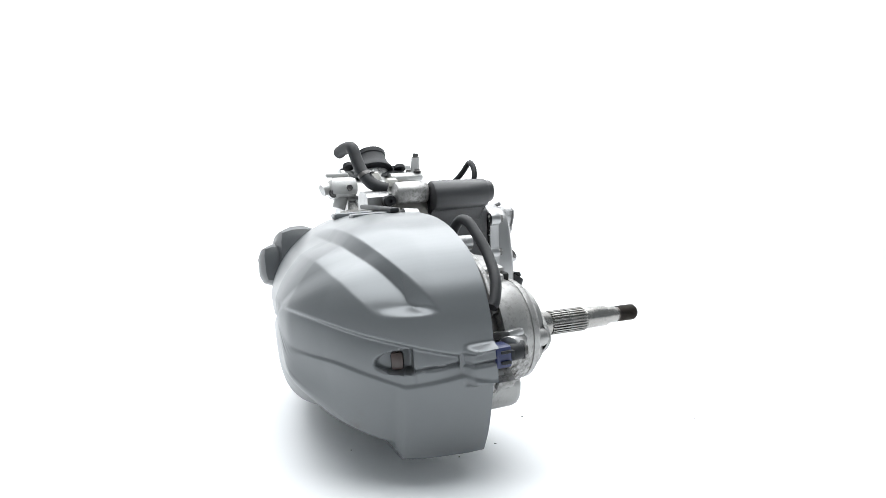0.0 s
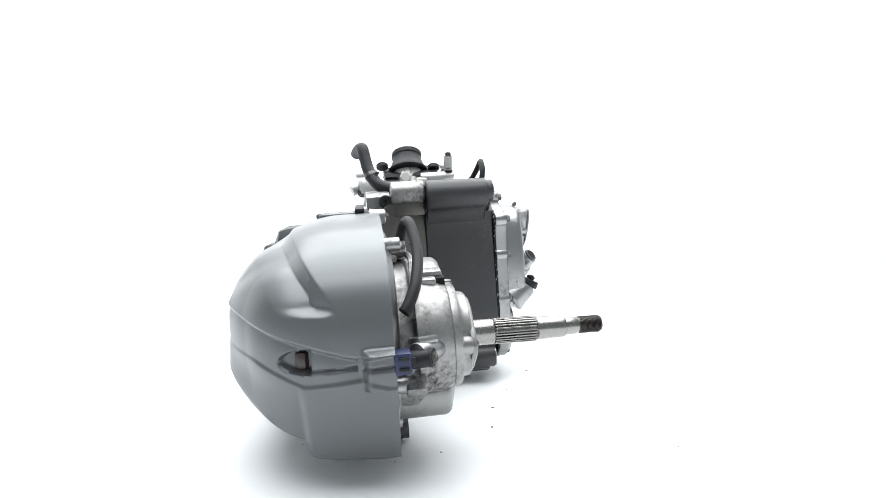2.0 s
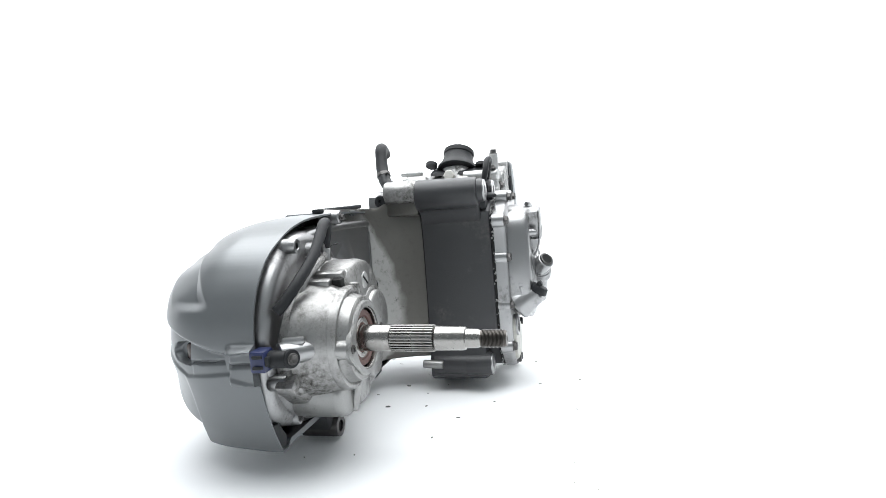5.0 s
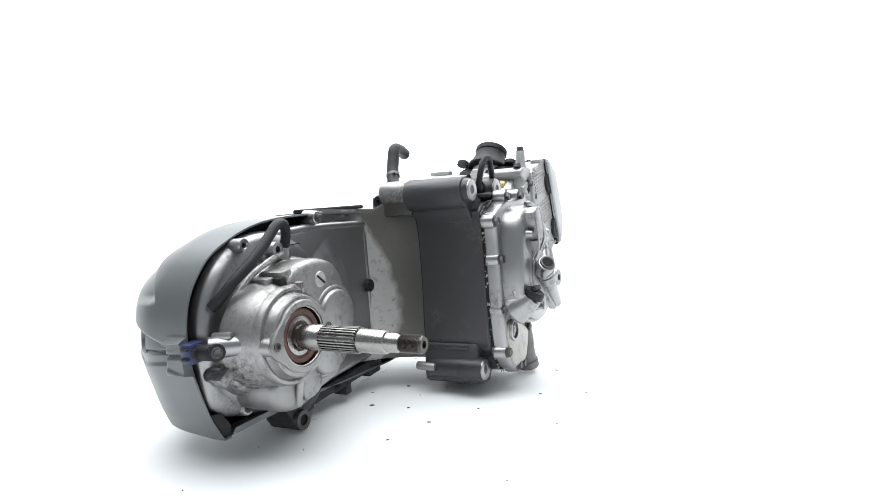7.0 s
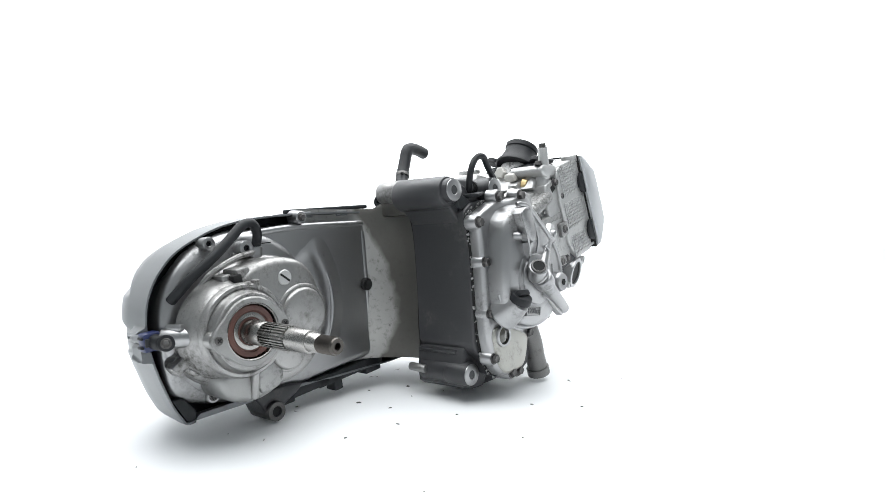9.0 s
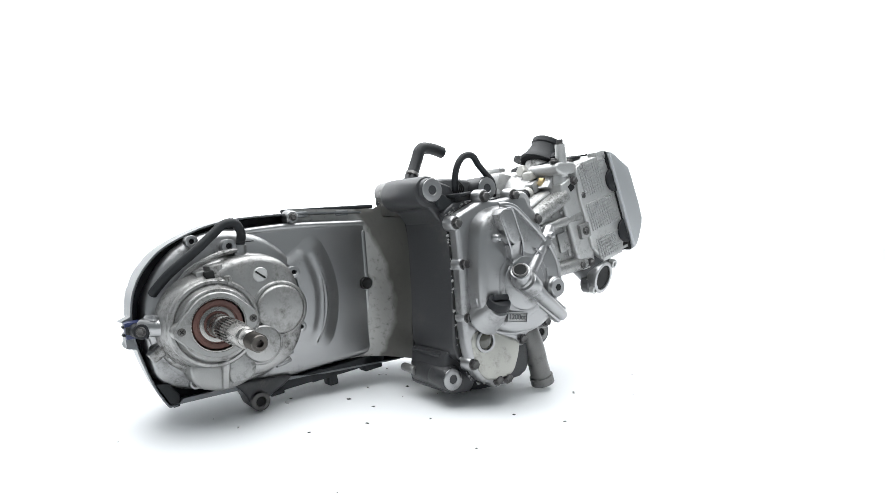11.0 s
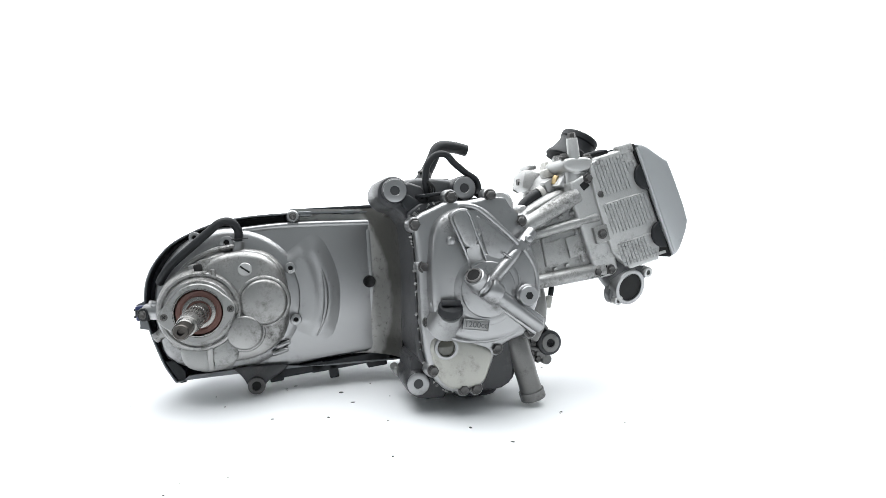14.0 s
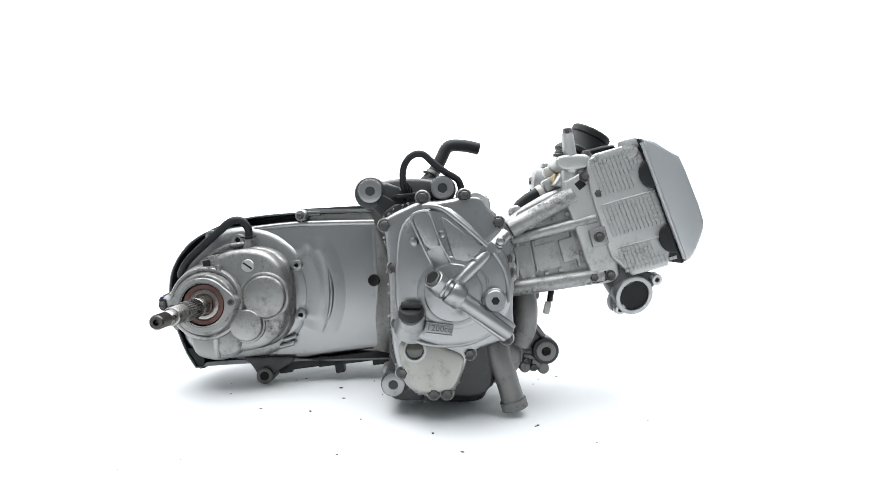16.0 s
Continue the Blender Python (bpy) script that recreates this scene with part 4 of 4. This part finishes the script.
def head():
    # axis of the head: u along the cylinder, w across
    pts = [(0.2483, 0.3324), (0.2938, 0.3453), (0.3138, 0.3528), (0.3722, 0.1944), (0.2897, 0.1711), (0.2466, 0.3)]
    h = part("cylinder_head", slab(pts, 0.0, -0.136, 0.003, 1), rawcast, engine, "raw cast cylinder head with waffled side face")
    lid = [(0.3126, 0.3535), (0.3268, 0.3535), (0.3588, 0.3336), (0.3662, 0.3311), (0.3985, 0.25), (0.396, 0.2307), (0.3828, 0.199), (0.3714, 0.1937)]
    v = part("valve_cover", slab(lid, 0.0, -0.144, 0.005, 1), lidmat, engine, "smooth silver-painted valve cover")
    part("cover_gasket", slab([(0.3105, 0.3535), (0.3140, 0.3545), (0.3735, 0.1935), (0.3705, 0.1925)], -0.001, -0.1385, 0.001, 0), hole_m, v, "black rubber cover gasket")
    part("cover_ridge", tube([(0.3155, -0.143, 0.3485), (0.3445, -0.1432, 0.2715), (0.372, -0.143, 0.199)], 0.0028, 8, 6), lidmat, v)
    for (x, z) in ((0.3255, 0.307), (0.3525, 0.2235)):
        m = 24
        d = Vector((0.0595, -0.1555)).normalized()
        out = Vector((-d.y, d.x)) * -1
        prof = []
        for k in range(m + 1):
            a = -math.pi / 2 + math.pi * k / m
            q = Vector((x, z)) + out * 0.0175 * math.cos(a) + d * 0.0195 * math.sin(a)
            prof.append((q.x + 0.006, q.y + 0.002))
        part("half_moon_plug", slab(prof, -0.12, -0.1415, 0.002, 0), rubber, h, "black rubber half-moon plug")
    # waffle of small square pads, three fields
    bm = bmesh.new()
    ux, uz = math.cos(radians(15.2)), math.sin(radians(15.2))
    def field(x0, z0, length, rows, lean):
        for r in range(rows):
            for c in range(int(length / 0.0054)):
                along_ = c * 0.0054
                down = r * 0.0056
                px = x0 + ux * along_ + (0.0595 / 0.1665) * down
                pz = z0 + uz * along_ - (0.1555 / 0.1665) * down
                if any((px - mx - 0.003) ** 2 + (pz - mz) ** 2 < 0.0215 ** 2 for mx, mz in ((0.3255, 0.307), (0.3525, 0.2235))):
                    continue
                block((px, -0.1364, pz), (0.0044, 0.0021, 0.0042), pose(0, 0, 0, 0, -15.2, 0), 0, bm)
    field(0.2515, 0.3252, 0.066, 9, 0)
    field(0.2685, 0.2655, 0.072, 8, 0)
    field(0.2895, 0.209, 0.074, 6, 0)
    tagged(part("waffle_face", bm, rawcast, h, smooth=False), kind="stuff")
    part("pad_border", rod((0.268, -0.1362, 0.2685), (0.338, -0.1362, 0.2885), 0.0012, soft=0.0003, seg=8), rawcast, h)
    part("pad_border", rod((0.288, -0.1362, 0.2125), (0.353, -0.1362, 0.2305), 0.0012, soft=0.0003, seg=8), rawcast, h)
    part("side_tag", turned((0.3045, -0.12, 0.3365), (-0.1, -1, 0.1), [(0, 0.011), (0.015, 0.011), (0.017, 0.0095)], 20), rawcast, h)
    part("corner_ear", block((0.3025, -0.128, 0.3475), (0.022, 0.02, 0.014), pose(0, 0, 0, 0, -15, 0), 0.003), rawcast, h)
    # exhaust port
    neck = part("exhaust_neck", tube([(0.30, -0.09, 0.19), (0.305, -0.105, 0.168), (0.31, -0.109, 0.158), (0.311, -0.1115, 0.1555)], 0.022, 28, 6, radii=[0.03, 0.027, 0.0245, 0.0235]), grey, h, "grey exhaust port neck")
    nrm = Vector((0.2, -0.95, -0.25))
    part("port_ring", ring((0.3123, -0.1285, 0.1490), nrm, 0.0265, 0.0205, 0.016, 0.0012, 40), silver, neck, "machined port rim")
    # black disc inside the rim, put in for the port's shade
    part("port_shade", turned((0.3123, -0.1285, 0.1490), nrm, [(-0.0040, 0.0204), (-0.0028, 0.0204)], 32), hole_m, neck)
    flange = [(0.281, 0.145), (0.284, 0.128), (0.298, 0.1235), (0.304, 0.134), (0.328, 0.138), (0.338, 0.16), (0.349, 0.166), (0.345, 0.178), (0.33, 0.181), (0.30, 0.176)]
    part("port_flange", slab(flange, -0.105, -0.121, 0.003, 2), grey, neck)
    for x, z in ((0.343, 0.1695), (0.2945, 0.1305)):
        part("stud_hole", ring((x, -0.1265, z), nrm, 0.0075, 0.0035, 0.012), rawcast, neck)
    # coolant stud tower on top
    tower = part("sensor_tower", rod((0.2305, -0.122, 0.312), (0.2235, -0.1245, 0.362), 0.0095, 0.0078, 0.001), rawcast, h, "cast stud tower with steel plug")
    bolt(tower, (0.2237, -0.1244, 0.3615), (-0.14, -0.05, 1), r=0.0058, h=0.008)
    base = [(0.207, 0.327), (0.212, 0.334), (0.247, 0.336), (0.255, 0.328), (0.25, 0.316), (0.22, 0.313), (0.208, 0.32)]
    part("tower_base", slab(base, -0.07, -0.132, 0.004, 2), rawcast, tower)
    part("tower_post", rod((0.232, -0.118, 0.282), (0.228, -0.118, 0.318), 0.013, 0.011, 0.002), rawcast, tower)
    part("tower_post", rod((0.243, -0.112, 0.295), (0.241, -0.112, 0.325), 0.014, 0.012, 0.002), rawcast, tower)
    bolt(tower, (0.2125, -0.122, 0.335), (0, 0, 1), r=0.0055, h=0.005)
    bolt(tower, (0.25, -0.118, 0.336), (0, 0, 1), r=0.0055, h=0.005)
    part("head_deck", slab([(0.205, 0.29), (0.222, 0.322), (0.26, 0.334), (0.305, 0.345), (0.29, 0.29)], 0.02, -0.112, 0.006, 1), rawcast, h)
    # intake stub and rubber boot
    stub = part("intake_stub", turned((0.252, -0.05, 0.305), (0.28, 0, 0.96), [(0, 0.036), (0.012, 0.033), (0.03, 0.031), (0.035, 0.031)], 36), rawcast, h, "cast intake stub")
    part("hex_boss", turned((0.222, -0.042, 0.328), (-1, 0, 0.1), [(0, 0.011), (0.006, 0.011), (0.008, 0.009)], 6), white_pl, stub)
    o, ax = Vector((0.2545, -0.05, 0.337)), (0.46, -0.03, 0.89)
    boot = part("intake_boot", turned(o, ax, [(0, 0.036), (0.002, 0.038), (0.006, 0.037), (0.012, 0.0325), (0.027, 0.0275), (0.033, 0.027), (0.035, 0.0288), (0.042, 0.0288), (0.044, 0.0272), (0.044, 0.0235), (0.03, 0.0225), (0.03, 0.0)], 44), rubber, engine, "black rubber intake boot with clamp groove")
    part("boot_flange", slab([(0.225, 0.328), (0.23, 0.338), (0.29, 0.353), (0.295, 0.344)], -0.005, -0.105, 0.004, 1), rubber, boot)
    for x, y, z in ((0.243, -0.098, 0.342), (0.25, -0.002, 0.35)):
        part("boot_ear", turned((x, y, z), ax, [(0, 0.011), (0.006, 0.011), (0.008, 0.009)], 24), rubber, boot)
    # thermostat housing on the far side
    th = part("thermostat_housing", block((0.222, 0.02, 0.312), (0.05, 0.05, 0.034), pose(0, 0, 0, 0, 10, 0), 0.01), rawcast, engine, "cast thermostat housing with pipe stub")
    part("pipe_stub", rod((0.22, 0.035, 0.318), (0.215, 0.058, 0.31), 0.011), rawcast, th)
    part("bracket_arm", block((0.22, 0.028, 0.336), (0.014, 0.04, 0.007), None, 0.002), rawcast, th)
    part("lower_stub", rod((0.222, 0.02, 0.302), (0.222, 0.03, 0.276), 0.012), rawcast, th)
    bolt(th, (0.2, 0.012, 0.312), (-1, 0, 0), r=0.006, h=0.006)
    bolt(th, (0.205, 0.04, 0.304), (-1, 0, 0), r=0.006, h=0.006)


def small_lines():
    hose = part("coolant_hose", tube([(0.022, -0.004, 0.300), (0.026, 0.006, 0.303), (0.036, 0.018, 0.312), (0.05, 0.027, 0.331), (0.06, 0.031, 0.350), (0.0665, 0.033, 0.3635), (0.076, 0.035, 0.3695), (0.098, 0.040, 0.3695), (0.1185, 0.044, 0.3655)], 0.0095, 18, 8), rubber, engine, "bent black rubber coolant hose")
    part("hose_clamp", ring((0.0465, 0.0248, 0.3265), (0.4, 0.28, 0.87), 0.0108, 0.0102, 0.006), bolt_m, hose, "spring wire hose clamp")
    part("clamp_ear", block((0.037, 0.016, 0.3265), (0.012, 0.004, 0.003), pose(0, 0, 0, 0, 0, 30), 0.001), bolt_m, hose)
    loop = part("cable_loop", tube([(0.013, -0.135, 0.279), (0.0085, -0.14, 0.298), (0.01, -0.144, 0.3175), (0.02, -0.145, 0.331), (0.034, -0.146, 0.333), (0.048, -0.142, 0.3215), (0.064, -0.137, 0.3105), (0.079, -0.131, 0.302), (0.0835, -0.13, 0.29), (0.08, -0.133, 0.281)], 0.0044, 12, 8), rubber, engine, "black sheathed wiring loop")
    part("grommet", block((0.012, -0.142, 0.2805), (0.03, 0.026, 0.005), pose(0, 0, 0, 0, -8, 20), 0.002), rubber, loop)
    for k in range(3):
        part("wire", tube([(0.014 + 0.003 * k, -0.138, 0.2815), (0.013 + 0.003 * k, -0.145, 0.29), (0.010, -0.143, 0.3)], 0.0011, 6, 4), hole_m, loop)
    bent = part("bypass_hose", tube([(0.158, -0.085, 0.255), (0.164, -0.085, 0.268), (0.176, -0.083, 0.279), (0.19, -0.081, 0.287), (0.199, -0.08, 0.2915)], 0.0072, 14, 8), rubber, engine, "short black bypass hose")
    part("hose_clip", ring((0.1985, -0.08, 0.2915), (0.85, 0.05, 0.5), 0.0092, 0.0072, 0.008), white_pl, bent)
    fit = part("coolant_fitting", block((0.208, -0.078, 0.299), (0.018, 0.02, 0.018), pose(0, 0, 0, 0, -25, 0), 0.004), rawcast, engine, "cast coolant fitting")
    part("brass_nut", turned((0.2165, -0.09, 0.2995), (0.2, -0.2, 1), [(0, 0.0085), (0.011, 0.0085), (0.013, 0.007)], 6), brass, fit, "brass hexagon nut")
    part("cap", block((0.21, -0.07, 0.318), (0.018, 0.02, 0.014), pose(0, 0, 0, 0, -15, 0), 0.004), white_pl, fit)
    lead = part("sensor_lead", tube([(0.212, -0.078, 0.152), (0.21, -0.08, 0.145), (0.209, -0.08, 0.137)], 0.0042, 10, 4), rubber, engine, "short lead with clear plug")
    part("clear_plug", block((0.2055, -0.08, 0.128), (0.009, 0.008, 0.018), pose(0, 0, 0, 0, 12, 0), 0.002), white_pl, lead)


# ---- water pump and lower mount ----
def water_pump():
    body = [(0.145, 0.152), (0.161, 0.1568), (0.1816, 0.152), (0.1873, 0.139), (0.178, 0.126), (0.176, 0.1132), (0.191, 0.0981), (0.2097, 0.0829), (0.213, 0.0642), (0.2, 0.05), (0.178, 0.0419), (0.16, 0.045), (0.135, 0.02), (0.118, 0.0235), (0.105, 0.0536), (0.1, 0.0762), (0.13, 0.1)]
    pump = part("water_pump", slab(body, -0.045, -0.083, 0.008, 2), pump_m, engine, "dark grey water pump casting")
    part("pump_cover", turned((0.133, -0.08, 0.066), F, [(0, 0.034), (0.03, 0.032), (0.042, 0.025), (0.048, 0.012), (0.048, 0)], 36), pump_m, pump)
    part("upper_pipe", tube([(0.168, -0.105, 0.152), (0.17, -0.112, 0.13), (0.168, -0.112, 0.105), (0.16, -0.108, 0.085)], 0.017, 20, 8), pump_m, pump)
    pipe = part("pump_pipe", tube([(0.124, -0.125, 0.094), (0.1285, -0.14, 0.085), (0.136, -0.146, 0.06), (0.144, -0.146, 0.035), (0.1515, -0.146, 0.0095)], 0.0135, 24, 8, radii=[0.014, 0.0165, 0.0155, 0.0145, 0.0155]), pump_m, pump, "grey coolant pipe stub")
    part("pipe_lip", ring((0.1525, -0.146, 0.006), (0.28, 0, -0.96), 0.0172, 0.0135, 0.012), pump_m, pipe)
    ear = part("lower_mount", rod((0.2017, -0.05, 0.0695), (0.2017, -0.0935, 0.0695), 0.0185, soft=0.003, seg=32), dark, pump, "charcoal mounting eye")
    part("mount_face", ring((0.2017, -0.0955, 0.0695), F, 0.0135, 0.0062, 0.006), pump_m, ear)
    # dark disc again, as shade in the mounting eye
    part("mount_bore_shade", turned((0.2017, -0.0935, 0.0695), F, [(-0.001, 0.006), (0, 0.006)], 24), hole_m, ear)
    for x, y, z in ((0.178, -0.083, 0.0735), (0.183, -0.083, 0.143), (0.122, -0.118, 0.036), (0.1, -0.118, 0.078), (0.16, -0.083, 0.05), (0.176, -0.083, 0.055), (0.186, -0.083, 0.046)):
        bolt(pump, (x, y, z), r=0.005, h=0.005)
    part("pump_flange", ring((0.133, -0.0885, 0.066), F, 0.0375, 0.031, 0.006), pump_m, pump)
    for k in range(5):
        a = radians(25 + 58 * k)
        part("flange_lug", turned((0.133 + 0.036 * math.cos(a), -0.080, 0.066 + 0.036 * math.sin(a)), F, [(0, 0.0078), (0.012, 0.0072), (0.0135, 0.006)], 18), pump_m, pump)
    for x0, z0, x1, z1 in ((0.166, 0.148, 0.172, 0.112), (0.178, 0.118, 0.200, 0.088), (0.172, 0.062, 0.196, 0.058)):
        part("pump_rib", rod((x0, -0.084, z0), (x1, -0.084, z1), 0.0038, soft=0.001, seg=12), pump_m, pump)
    for x, z in ((0.186, 0.146), (0.190, 0.052), (0.174, 0.046), (0.2, 0.044)):
        part("pump_lug", turned((x, -0.06, z), F, [(0, 0.0085), (0.024, 0.008), (0.026, 0.0065)], 18), pump_m, pump)
    part("pump_skirt", slab([(0.09, 0.03), (0.125, 0.03), (0.128, 0.06), (0.1, 0.08), (0.088, 0.06)], -0.08, -0.148, 0.006, 2), dark, pump)


def specks():
    """Loose specks of oil and dirt on the table."""
    rng = random.Random(4)
    fixed = [(-0.0987, 0.0019, 0.0032), (-0.0011, -0.0039, 0.0028), (-0.05, 0.03, 0.0012), (-0.13, -0.1, 0.0018), (-0.06, -0.14, 0.0015), (0.03, -0.2, 0.0018), (-0.16, 0.06, 0.0014), (-0.2, -0.08, 0.0014), (0.06, -0.26, 0.0014), (-0.09, -0.05, 0.0015), (0.16, -0.19, 0.002)]
    fixed += [(rng.uniform(-0.42, 0.3), rng.uniform(-0.3, 0.25), rng.uniform(0.0005, 0.0014)) for _ in range(20)]
    for x, y, r in fixed:
        bm = bmesh.new()
        n = 9
        st, an = rng.uniform(1.0, 2.2), rng.uniform(0, 6.28)
        ps = []
        for k in range(n):
            a = 2 * math.pi * k / n
            q = Vector((r * st * math.cos(a), r * math.sin(a))) * rng.uniform(0.7, 1.15)
            ps.append((x + q.x * math.cos(an) - q.y * math.sin(an), y + q.x * math.sin(an) + q.y * math.cos(an)))
        loft([[(px, py, 0.0001) for px, py in ps], [(x + (px - x) * 0.8, y + (py - y) * 0.8, 0.0007) for px, py in ps]], bm=bm)
        part("oil_speck", bm, speck_m, table)
    for k in range(7):
        x, y, a = rng.uniform(-0.3, 0.2), rng.uniform(-0.25, 0.1), rng.uniform(0, 6.28)
        L = rng.uniform(0.004, 0.01)
        part("fibre", tube([(x, y, 0.0006), (x + L * math.cos(a), y + L * math.sin(a), 0.0008), (x + 1.8 * L * math.cos(a + 0.5), y + 1.8 * L * math.sin(a + 0.5), 0.0006)], 0.00022, 6, 4), speck_m, table)


cylinder()
head()
small_lines()
water_pump()
specks()


def motions():
    rows = [(t, pose(0, 0, 0, 0, 0, a)) for t, a in TURN]
    walk(table, rows)
    walk(engine, [(t, pose(0, 0, 0, 0, 0, a) @ STAND) for t, a in TURN])


motions()
